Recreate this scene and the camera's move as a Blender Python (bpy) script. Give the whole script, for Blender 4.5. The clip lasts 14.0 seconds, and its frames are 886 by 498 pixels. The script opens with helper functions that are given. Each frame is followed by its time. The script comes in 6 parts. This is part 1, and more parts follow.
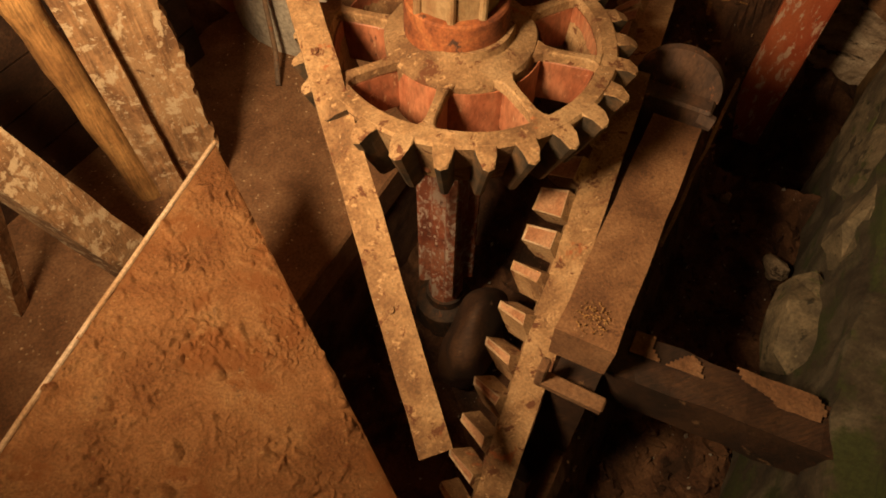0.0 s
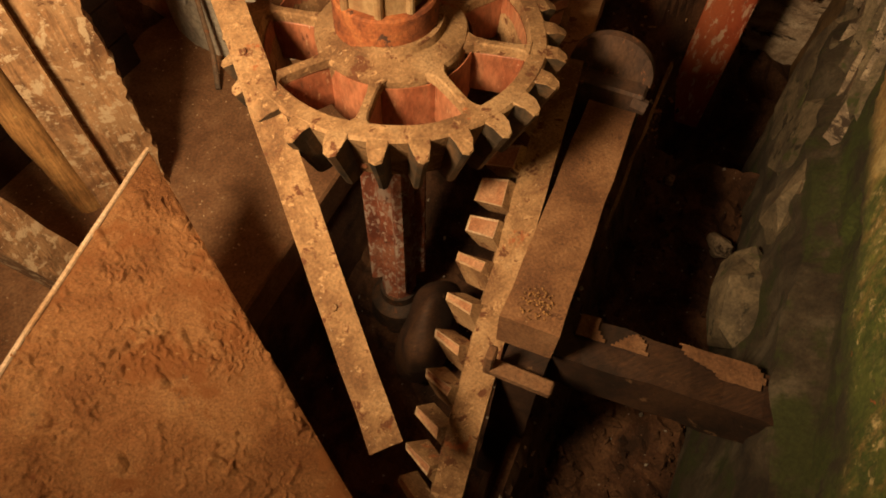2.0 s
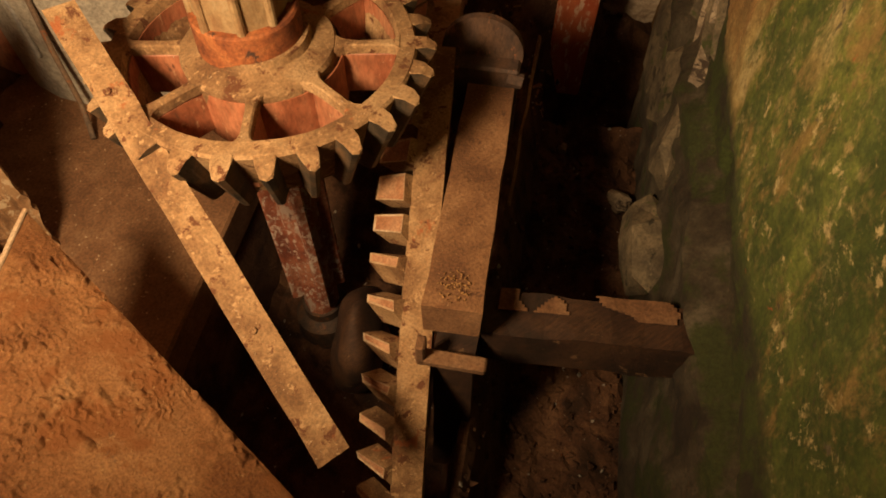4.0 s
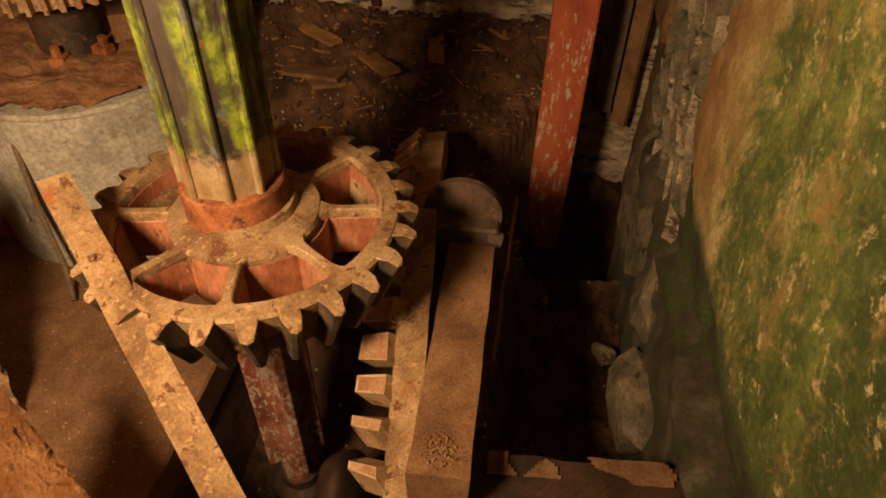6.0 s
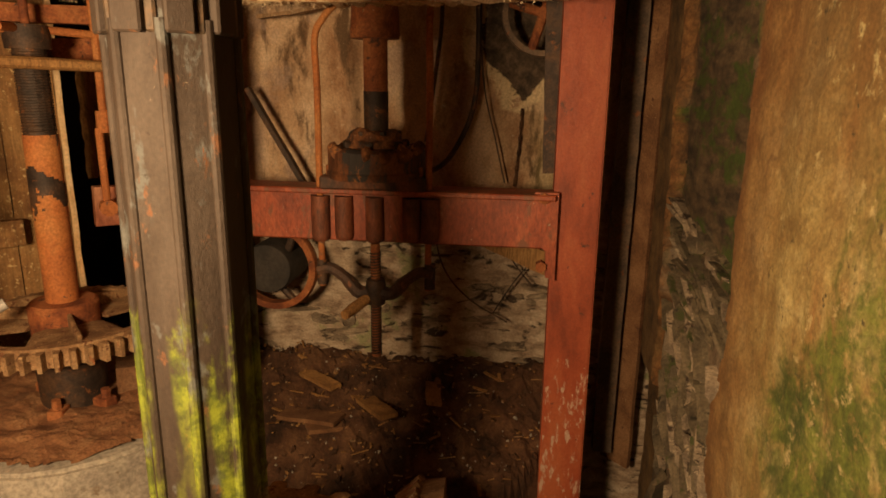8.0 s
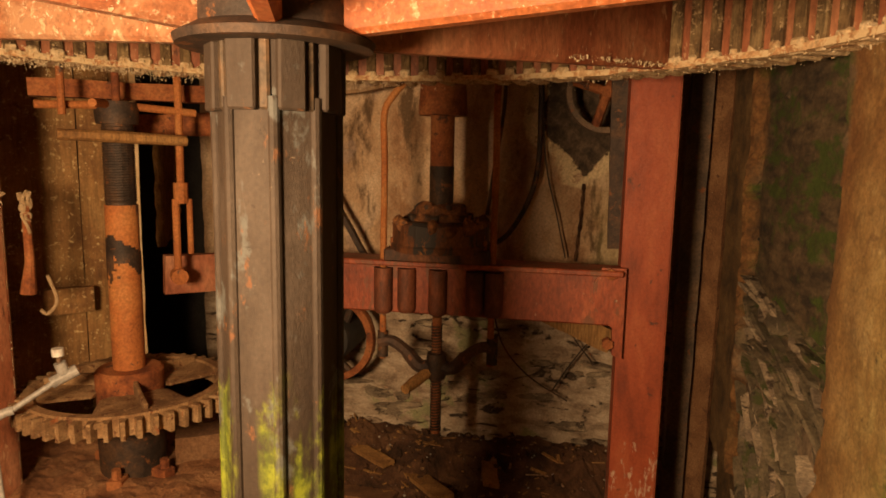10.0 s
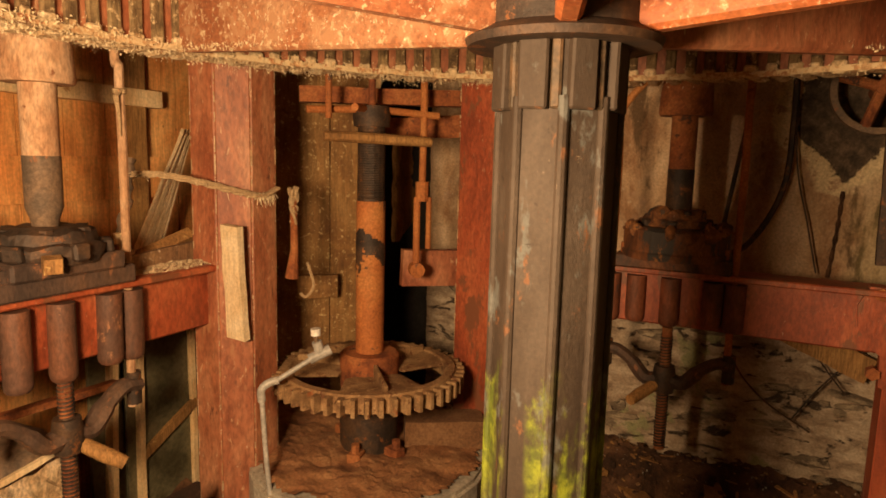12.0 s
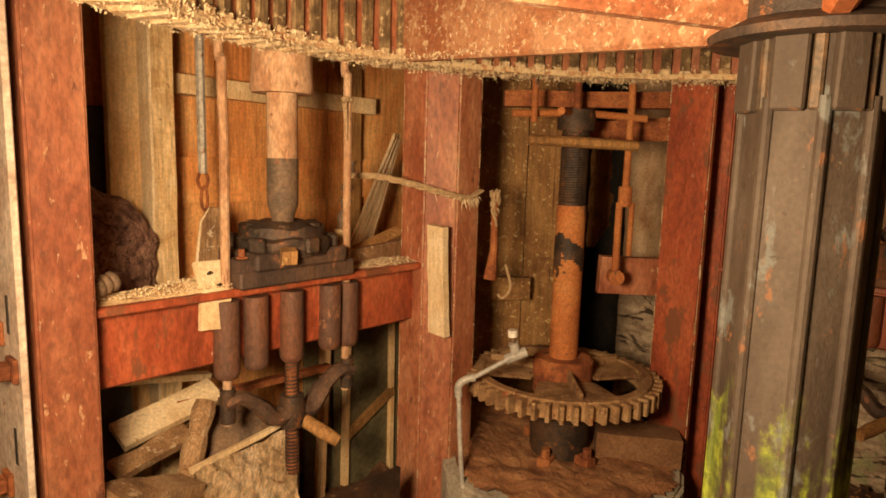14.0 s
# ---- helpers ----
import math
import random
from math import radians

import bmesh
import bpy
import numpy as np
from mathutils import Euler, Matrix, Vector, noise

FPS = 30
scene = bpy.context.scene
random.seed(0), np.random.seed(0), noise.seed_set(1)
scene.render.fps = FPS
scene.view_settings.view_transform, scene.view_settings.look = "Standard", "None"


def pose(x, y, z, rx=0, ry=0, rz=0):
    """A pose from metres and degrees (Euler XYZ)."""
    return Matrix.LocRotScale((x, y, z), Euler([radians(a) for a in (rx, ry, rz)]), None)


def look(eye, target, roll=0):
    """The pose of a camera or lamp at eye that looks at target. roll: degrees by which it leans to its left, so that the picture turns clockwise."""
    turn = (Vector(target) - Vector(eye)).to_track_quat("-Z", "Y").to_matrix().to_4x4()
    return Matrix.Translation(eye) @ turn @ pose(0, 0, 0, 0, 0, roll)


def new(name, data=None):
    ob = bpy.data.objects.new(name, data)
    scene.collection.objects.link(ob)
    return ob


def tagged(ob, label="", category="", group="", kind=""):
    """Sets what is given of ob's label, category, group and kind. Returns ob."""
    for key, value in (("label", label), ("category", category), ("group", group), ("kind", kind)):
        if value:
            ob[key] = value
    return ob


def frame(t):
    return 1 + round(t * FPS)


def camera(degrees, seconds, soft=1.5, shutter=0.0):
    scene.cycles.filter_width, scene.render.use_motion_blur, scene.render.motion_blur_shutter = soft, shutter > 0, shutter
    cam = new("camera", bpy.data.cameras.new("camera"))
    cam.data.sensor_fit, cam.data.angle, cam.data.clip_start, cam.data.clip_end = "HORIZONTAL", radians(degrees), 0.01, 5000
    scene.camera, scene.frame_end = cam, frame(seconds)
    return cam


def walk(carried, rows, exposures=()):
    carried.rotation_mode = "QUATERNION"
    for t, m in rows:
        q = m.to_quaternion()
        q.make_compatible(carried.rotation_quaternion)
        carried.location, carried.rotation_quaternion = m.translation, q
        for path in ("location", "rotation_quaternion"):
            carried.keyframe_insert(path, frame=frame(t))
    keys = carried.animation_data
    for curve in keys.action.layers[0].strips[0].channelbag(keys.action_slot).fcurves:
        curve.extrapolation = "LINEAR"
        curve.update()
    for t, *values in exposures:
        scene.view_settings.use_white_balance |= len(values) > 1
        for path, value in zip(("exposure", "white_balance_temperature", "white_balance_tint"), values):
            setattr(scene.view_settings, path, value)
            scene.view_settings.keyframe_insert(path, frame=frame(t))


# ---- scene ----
cam = camera(67.8, 14.0, 1.75)
PATH = [
    (0, (0.188, -0.107, 1.476), (0.534, 0.956, -0.182), 1.5),
    (0.5, (0.216, -0.124, 1.471), (0.579, 0.937, -0.185), 1.9),
    (1, (0.224, -0.126, 1.473), (0.591, 0.93, -0.185), 2.3),
    (1.5, (0.237, -0.134, 1.473), (0.631, 0.911, -0.186), 2.7),
    (2, (0.252, -0.147, 1.478), (0.694, 0.877, -0.182), 2.7),
    (2.5, (0.266, -0.165, 1.478), (0.786, 0.824, -0.18), 2.7),
    (2.7, (0.275, -0.171, 1.475), (0.83, 0.802, -0.182), 2.8),
    (4.8, (0.263, -0.212, 1.474), (0.963, 0.735, -0.142), 1.2),
    (5, (0.262, -0.204, 1.475), (0.987, 0.775, -0.111), 1.3),
    (5.5, (0.266, -0.199, 1.481), (1.059, 0.865, -0.016), 1.2),
    (6, (0.282, -0.182, 1.485), (1.171, 1.001, 0.139), 1.5),
    (6.5, (0.29, -0.172, 1.495), (1.276, 1.145, 0.358), 1.0),
    (7, (0.301, -0.165, 1.525), (1.367, 1.256, 0.607), 1.0),
    (7.5, (0.291, -0.145, 1.541), (1.428, 1.356, 0.866), 1.1),
    (7.7, (0.29, -0.138, 1.554), (1.445, 1.384, 0.963), 1.1),
    (9.8, (0.198, -0.035, 1.561), (1.345, 1.579, 1.277), 1.0),
    (10, (0.183, -0.02, 1.559), (1.283, 1.626, 1.276), 1.1),
    (10.5, (0.135, 0.012, 1.559), (1.084, 1.749, 1.274), 1.2),
    (11, (0.111, 0.04, 1.555), (0.922, 1.845, 1.267), 1.3),
    (11.5, (0.062, 0.057, 1.547), (0.769, 1.907, 1.264), 1.4),
    (12, (-0.001, 0.075, 1.544), (0.588, 1.965, 1.259), 1.5),
    (12.5, (-0.046, 0.083, 1.547), (0.412, 2.009, 1.259), 1.5),
    (13, (-0.084, 0.095, 1.537), (0.232, 2.049, 1.25), 1.6),
    (13.5, (-0.118, 0.091, 1.54), (0.042, 2.064, 1.251), 1.6),
    (14, (-0.121, 0.09, 1.543), (-0.049, 2.068, 1.253), 1.7),
]
walk(cam, [(t, look(eye, target, roll)) for t, eye, target, roll in PATH], [(0, 0.0, 6500, 10), (7.5, 0.0, 6600, 11), (9.8, -0.03, 7000, 16), (11.5, -0.03, 7000, 16), (12.5, 0.0, 6700, 12), (14, -0.02, 6400, 10)])

# ---- light ----
world = bpy.data.worlds.new("world")
scene.world = world
world.use_nodes = True
world.node_tree.nodes["Background"].inputs[0].default_value = (0.9, 0.62, 0.38, 1)
world.node_tree.nodes["Background"].inputs[1].default_value = 0.016


def lamp(name, place, target, energy, radius, colour):
    """A work lamp with a reflector: a wide beam that falls off towards its edge."""
    data = bpy.data.lights.new(name, "SPOT")
    data.shadow_soft_size, data.energy, data.color = radius, energy, colour
    data.spot_size, data.spot_blend = radians(172), 0.8
    ob = new(name, data)
    ob.matrix_world = look(place, target)
    return ob


lamp("work_lamp", (-0.716, 0.449, 1.52), (1.06, 2.48, 1.1), 465, 0.23, (1.0, 0.665, 0.355))

# ---- materials ----


def material(name, colours, scale=5.0, fine=60.0, rough=0.8, metal=0.0, bump=0.35, spots=(),
             streak=(1, 1, 1), depth=0.01, grain=None, figure=0.8):
    """Noise-mixed paint: three colours at a large scale, a fine speckle, patches of a fourth colour, and relief."""
    m = bpy.data.materials.new(name)
    m.use_nodes = True
    nt = m.node_tree
    n, link = nt.nodes, nt.links.new
    bsdf = n["Principled BSDF"]
    bsdf.inputs["Roughness"].default_value, bsdf.inputs["Metallic"].default_value = rough, metal
    geo = n.new("ShaderNodeNewGeometry")
    mp = n.new("ShaderNodeMapping")
    mp.inputs["Scale"].default_value = streak
    link(geo.outputs["Position"], mp.inputs[0])

    def tex(sc, detail=6.0, r=0.6, dist=0.0, source=mp.outputs[0]):
        t = n.new("ShaderNodeTexNoise")
        t.inputs["Scale"].default_value, t.inputs["Detail"].default_value = sc, detail
        t.inputs["Roughness"].default_value, t.inputs["Distortion"].default_value = r, dist
        link(source, t.inputs["Vector"])
        return t.outputs[0]

    def ramp(source, stops):
        r = n.new("ShaderNodeValToRGB")
        while len(r.color_ramp.elements) < len(stops):
            r.color_ramp.elements.new(0.5)
        for e, (p, c) in zip(r.color_ramp.elements, stops):
            e.position, e.color = p, (*c, 1)
        link(source, r.inputs[0])
        return r.outputs[0]

    def mix(f, a, b, kind="MIX"):
        x = n.new("ShaderNodeMix")
        x.data_type, x.blend_type = "RGBA", kind
        for sock, val in ((x.inputs[0], f), (x.inputs[6], a), (x.inputs[7], b)):
            if isinstance(val, (float, int)):
                sock.default_value = val
            else:
                link(val, sock)
        return x.outputs[2]

    big, small = tex(scale, 8.0, 0.62, 0.4), tex(fine, 4.0, 0.7)
    k = len(colours)
    col = ramp(big, [(0.37 + 0.26 * i / max(1, k - 1), c) for i, c in enumerate(colours)])
    col = mix(0.28 if grain else 0.5, col, ramp(small, [(0.37, (0.4,) * 3), (0.63, (1.4,) * 3)]), "MULTIPLY")
    info = n.new("ShaderNodeObjectInfo")
    col = mix(0.3, col, ramp(info.outputs["Random"], [(0.0, (0.75, 0.75, 0.75)), (1.0, (1.2, 1.15, 1.1))]), "MULTIPLY")
    if grain:
        w = n.new("ShaderNodeMapping")
        w.inputs["Scale"].default_value = grain
        link(geo.outputs["Position"], w.inputs[0])
        fibre = tex(9.0, 6.0, 0.65, 0.6, w.outputs[0])
        col = mix(figure, col, ramp(fibre, [(0.36, (0.45,) * 3), (0.6, (1.25,) * 3)]), "MULTIPLY")
    for sc_, at_, c_ in spots:
        mask = ramp(tex(sc_, 9.0, 0.7, 0.3), [(at_ - 0.06, (0, 0, 0)), (at_ - 0.02, (1, 1, 1))])
        x = n.new("ShaderNodeMix")
        x.data_type = "RGBA"
        link(mask, x.inputs[0])
        link(col, x.inputs[6])
        x.inputs[7].default_value = (*c_, 1)
        col = x.outputs[2]
    link(col, bsdf.inputs["Base Color"])
    b = n.new("ShaderNodeBump")
    b.inputs["Strength"].default_value, b.inputs["Distance"].default_value = bump, depth
    add = n.new("ShaderNodeMath")
    add.operation = "ADD"
    link(big, add.inputs[0])
    half = n.new("ShaderNodeMath")
    half.operation = "MULTIPLY"
    half.inputs[1].default_value = 0.5
    link(fibre if grain else small, half.inputs[0])
    link(half.outputs[0], add.inputs[1])
    link(add.outputs[0], b.inputs["Height"])
    link(b.outputs[0], bsdf.inputs["Normal"])
    return m


DUST = material("dusty_rust", [(0.17, 0.09, 0.04), (0.3, 0.18, 0.085), (0.38, 0.25, 0.13)], 6, 110, 0.88, 0, 0.6,
                [(34, 0.64, (0.44, 0.28, 0.14)), (17, 0.63, (0.12, 0.045, 0.018)), (90, 0.7, (0.58, 0.46, 0.32)), (5, 0.7, (0.3, 0.1, 0.035))])
PLATE = material("rust_scale", [(0.28, 0.118, 0.04), (0.4, 0.19, 0.072), (0.48, 0.26, 0.11)], 4, 130, 0.82, 0, 0.9,
                 [(2.2, 0.58, (0.34, 0.135, 0.042)), (70, 0.68, (0.58, 0.36, 0.16)), (12, 0.68, (0.27, 0.1, 0.034)), (4, 0.69, (0.2, 0.11, 0.055))])
RUST = material("rust", [(0.14, 0.04, 0.015), (0.28, 0.09, 0.03), (0.36, 0.14, 0.05)], 7, 80, 0.85, 0, 0.5,
                [(11, 0.66, (0.06, 0.03, 0.02))])
PIPE = material("orange_rust", [(0.3, 0.1, 0.03), (0.4, 0.14, 0.04), (0.45, 0.19, 0.06)], 4, 90, 0.8, 0, 0.25,
                [(6, 0.66, (0.07, 0.05, 0.04))])
RED = material("worn_red_paint", [(0.25, 0.076, 0.037), (0.35, 0.13, 0.067), (0.43, 0.2, 0.11)], 4, 55, 0.55, 0, 0.4,
               [(30, 0.665, (0.5, 0.29, 0.17)), (11, 0.69, (0.13, 0.05, 0.03)), (70, 0.71, (0.6, 0.46, 0.33)), (6, 0.68, (0.36, 0.16, 0.08))],
               streak=(1, 1, 0.4))
DEEPRED = material("deep_red_paint", [(0.21, 0.045, 0.02), (0.33, 0.073, 0.03), (0.4, 0.115, 0.05)], 3.5, 60, 0.5, 0, 0.4,
                   [(34, 0.71, (0.46, 0.27, 0.17)), (7, 0.6, (0.19, 0.07, 0.035)), (80, 0.73, (0.62, 0.46, 0.33)), (5, 0.72, (0.12, 0.05, 0.03))], streak=(1, 1, 0.45))
ORANGE = material("orange_red_paint", [(0.32, 0.085, 0.026), (0.4, 0.13, 0.045), (0.33, 0.095, 0.034)], 3, 60, 0.55, 0, 0.35,
                  [(9, 0.66, (0.42, 0.2, 0.1)), (30, 0.68, (0.5, 0.3, 0.17)), (12, 0.68, (0.26, 0.085, 0.035)), (60, 0.67, (0.66, 0.52, 0.34))])
PALE = material("dust_crusted_red", [(0.4, 0.17, 0.08), (0.5, 0.3, 0.15), (0.6, 0.42, 0.24)], 9, 70, 0.9, 0, 0.7,
                [(26, 0.54, (0.68, 0.53, 0.32))])
IRON = material("black_iron", [(0.03, 0.022, 0.018), (0.06, 0.04, 0.03), (0.1, 0.055, 0.03)], 8, 80, 0.65, 0.3, 0.4,
                [(14, 0.64, (0.2, 0.08, 0.03))])
GREY = material("grey_brown_iron", [(0.1, 0.075, 0.055), (0.16, 0.11, 0.075), (0.2, 0.13, 0.08)], 6, 70, 0.75, 0.1, 0.35,
                [(13, 0.66, (0.27, 0.1, 0.04))])
BOSS = material("dark_brown_iron", [(0.045, 0.03, 0.025), (0.08, 0.05, 0.038), (0.125, 0.07, 0.044)], 6, 80, 0.7, 0.1, 0.4, [(20, 0.66, (0.25, 0.11, 0.055))], streak=(1, 1, 0.5))
OLDWOOD = material("weathered_wood", [(0.2, 0.11, 0.055), (0.33, 0.2, 0.1), (0.42, 0.28, 0.16)], 4, 80, 0.85, 0, 0.7,
                   [(7, 0.65, (0.44, 0.32, 0.2)), (30, 0.66, (0.55, 0.45, 0.33)), (10, 0.68, (0.14, 0.07, 0.03))], grain=(16, 16, 1.2))
PINE = material("orange_pine", [(0.68, 0.27, 0.085), (0.8, 0.38, 0.135), (0.85, 0.49, 0.2)], 2.2, 60, 0.5, 0, 0.25,
                [(14, 0.73, (0.22, 0.07, 0.02)), (3.5, 0.69, (0.82, 0.5, 0.22)), (26, 0.74, (0.16, 0.05, 0.02))], grain=(7, 7, 0.5), figure=0.5)
CREAM = material("fresh_cut_wood", [(0.64, 0.47, 0.27), (0.76, 0.61, 0.39), (0.82, 0.69, 0.48)], 5, 80, 0.8, 0, 0.4,
                 [(16, 0.71, (0.4, 0.22, 0.09)), (5, 0.7, (0.6, 0.4, 0.2))], grain=(9, 9, 0.8), figure=0.3)
LATH = material("pale_sawn_wood", [(0.72, 0.47, 0.23), (0.8, 0.57, 0.31), (0.85, 0.66, 0.4)], 4, 70, 0.75, 0, 0.35,
                [(12, 0.72, (0.4, 0.2, 0.08))], grain=(10, 10, 0.7), figure=0.35)
STUDWOOD = material("cracked_tan_timber", [(0.55, 0.35, 0.16), (0.7, 0.5, 0.26), (0.8, 0.62, 0.37)], 6, 80, 0.85, 0, 0.9,
                    [(11, 0.66, (0.7, 0.55, 0.33)), (18, 0.69, (0.22, 0.11, 0.04))], grain=(9, 9, 0.7), figure=0.6)
BARK = material("pale_fibrous_wood", [(0.5, 0.35, 0.2), (0.68, 0.53, 0.34), (0.8, 0.66, 0.48)], 7, 80, 0.9, 0, 0.8,
                [(9, 0.66, (0.3, 0.17, 0.08)), (30, 0.7, (0.2, 0.1, 0.05))], grain=(10, 3, 3))
BROWNWOOD = material("brown_plank", [(0.24, 0.12, 0.04), (0.36, 0.19, 0.065), (0.44, 0.25, 0.09)], 4, 70, 0.8, 0, 0.5,
                     [(16, 0.68, (0.5, 0.33, 0.13))], grain=(12, 12, 0.8))
CONCRETE = material("dusty_concrete", [(0.3, 0.27, 0.23), (0.4, 0.37, 0.31), (0.46, 0.42, 0.35)], 6, 50, 0.9, 0, 0.3,
                    [(9, 0.7, (0.22, 0.17, 0.12))])
DIRT = material("red_brown_dirt", [(0.14, 0.068, 0.032), (0.185, 0.095, 0.046), (0.23, 0.128, 0.066)], 5, 80, 0.95, 0, 0.8,
                [(60, 0.72, (0.4, 0.3, 0.2))])
RUBBLE = material("dark_rubble", [(0.032, 0.014, 0.006), (0.085, 0.038, 0.018), (0.15, 0.076, 0.037)], 5, 90, 0.95, 0, 0.9,
                  [(45, 0.68, (0.17, 0.1, 0.055)), (110, 0.72, (0.3, 0.22, 0.14))], depth=0.02)
STONE = material("rubble_stone", [(0.16, 0.125, 0.09), (0.27, 0.215, 0.15), (0.36, 0.29, 0.2)], 6, 70, 0.9, 0, 0.8,
                 [(9, 0.64, (0.44, 0.36, 0.25)), (8, 0.615, (0.05, 0.035, 0.024)), (40, 0.7, (0.5, 0.42, 0.32))], streak=(1, 1, 2.4))
SLATE = material("mossy_slate", [(0.075, 0.06, 0.04), (0.13, 0.105, 0.065), (0.2, 0.16, 0.1)], 7, 70, 0.85, 0, 0.8,
                 [(5, 0.62, (0.06, 0.07, 0.022)), (13, 0.64, (0.03, 0.026, 0.016)), (40, 0.7, (0.26, 0.22, 0.13))])
LIME = material("stained_lime_plaster", [(0.28, 0.165, 0.09), (0.46, 0.32, 0.19), (0.58, 0.45, 0.29)], 4.5, 50, 0.92, 0, 0.7,
                [(4, 0.64, (0.15, 0.1, 0.055)), (7, 0.7, (0.08, 0.05, 0.03)), (22, 0.69, (0.56, 0.5, 0.38))], streak=(1, 1, 0.45))
GRANITE = material("purple_brown_stone", [(0.16, 0.085, 0.07), (0.34, 0.19, 0.145), (0.46, 0.28, 0.2)], 22, 70, 0.95, 0, 1.0, [(40, 0.62, (0.08, 0.04, 0.03))], depth=0.03)
# pink-white: strong lamplight on red paint put into the colour
PINK = material("lamplit_pink_white", [(0.5, 0.38, 0.3), (0.62, 0.52, 0.44), (0.68, 0.6, 0.52)], 4, 40, 0.5, 0, 0.2,
                [(8, 0.7, (0.3, 0.1, 0.05))])
PVC = material("grey_plastic", [(0.36, 0.35, 0.33), (0.44, 0.43, 0.4)], 4, 40, 0.45, 0, 0.1)
WHITE = material("white_plastic", [(0.75, 0.72, 0.66), (0.8, 0.78, 0.72)], 4, 40, 0.4, 0, 0.05)
ROPE = material("straw_rope", [(0.36, 0.25, 0.14), (0.5, 0.37, 0.22)], 30, 160, 0.95, 0, 0.8)
STRAW = material("chaff", [(0.7, 0.55, 0.34), (0.84, 0.72, 0.5)], 20, 120, 0.95, 0, 0.8)
ROD = material("dusty_pink_rust", [(0.33, 0.17, 0.09), (0.44, 0.27, 0.16), (0.52, 0.36, 0.24)], 9, 90, 0.85, 0, 0.4, [(20, 0.68, (0.2, 0.08, 0.04))], streak=(1, 1, 0.4))
EDGE = material("bright_worn_edge", [(0.38, 0.23, 0.115), (0.47, 0.33, 0.2), (0.55, 0.42, 0.29)], 6, 90, 0.8, 0, 0.4)
STEEL = material("worn_grey_steel", [(0.3, 0.28, 0.25), (0.46, 0.43, 0.38)], 12, 90, 0.5, 0.2, 0.3, [(20, 0.64, (0.2, 0.09, 0.04))])
OLIVE = material("olive_glass_board", [(0.09, 0.08, 0.045), (0.13, 0.12, 0.07), (0.17, 0.15, 0.09)], 4, 40, 0.5, 0, 0.2)
BLACK = material("tar_and_void_black", [(0.02, 0.018, 0.016), (0.045, 0.038, 0.032)], 5, 50, 0.7, 0, 0.4)
# brown timber with the shade of the pit and beam put into its colour
SHADEWOOD = material("shade_darkened_timber", [(0.02, 0.009, 0.004), (0.04, 0.017, 0.008), (0.065, 0.03, 0.013)], 5, 70, 0.75, 0, 0.6,
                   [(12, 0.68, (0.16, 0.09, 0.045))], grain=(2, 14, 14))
CEIL = material("dark_ceiling_boards", [(0.1, 0.055, 0.03), (0.16, 0.09, 0.05)], 4, 40, 0.9, 0, 0.4)


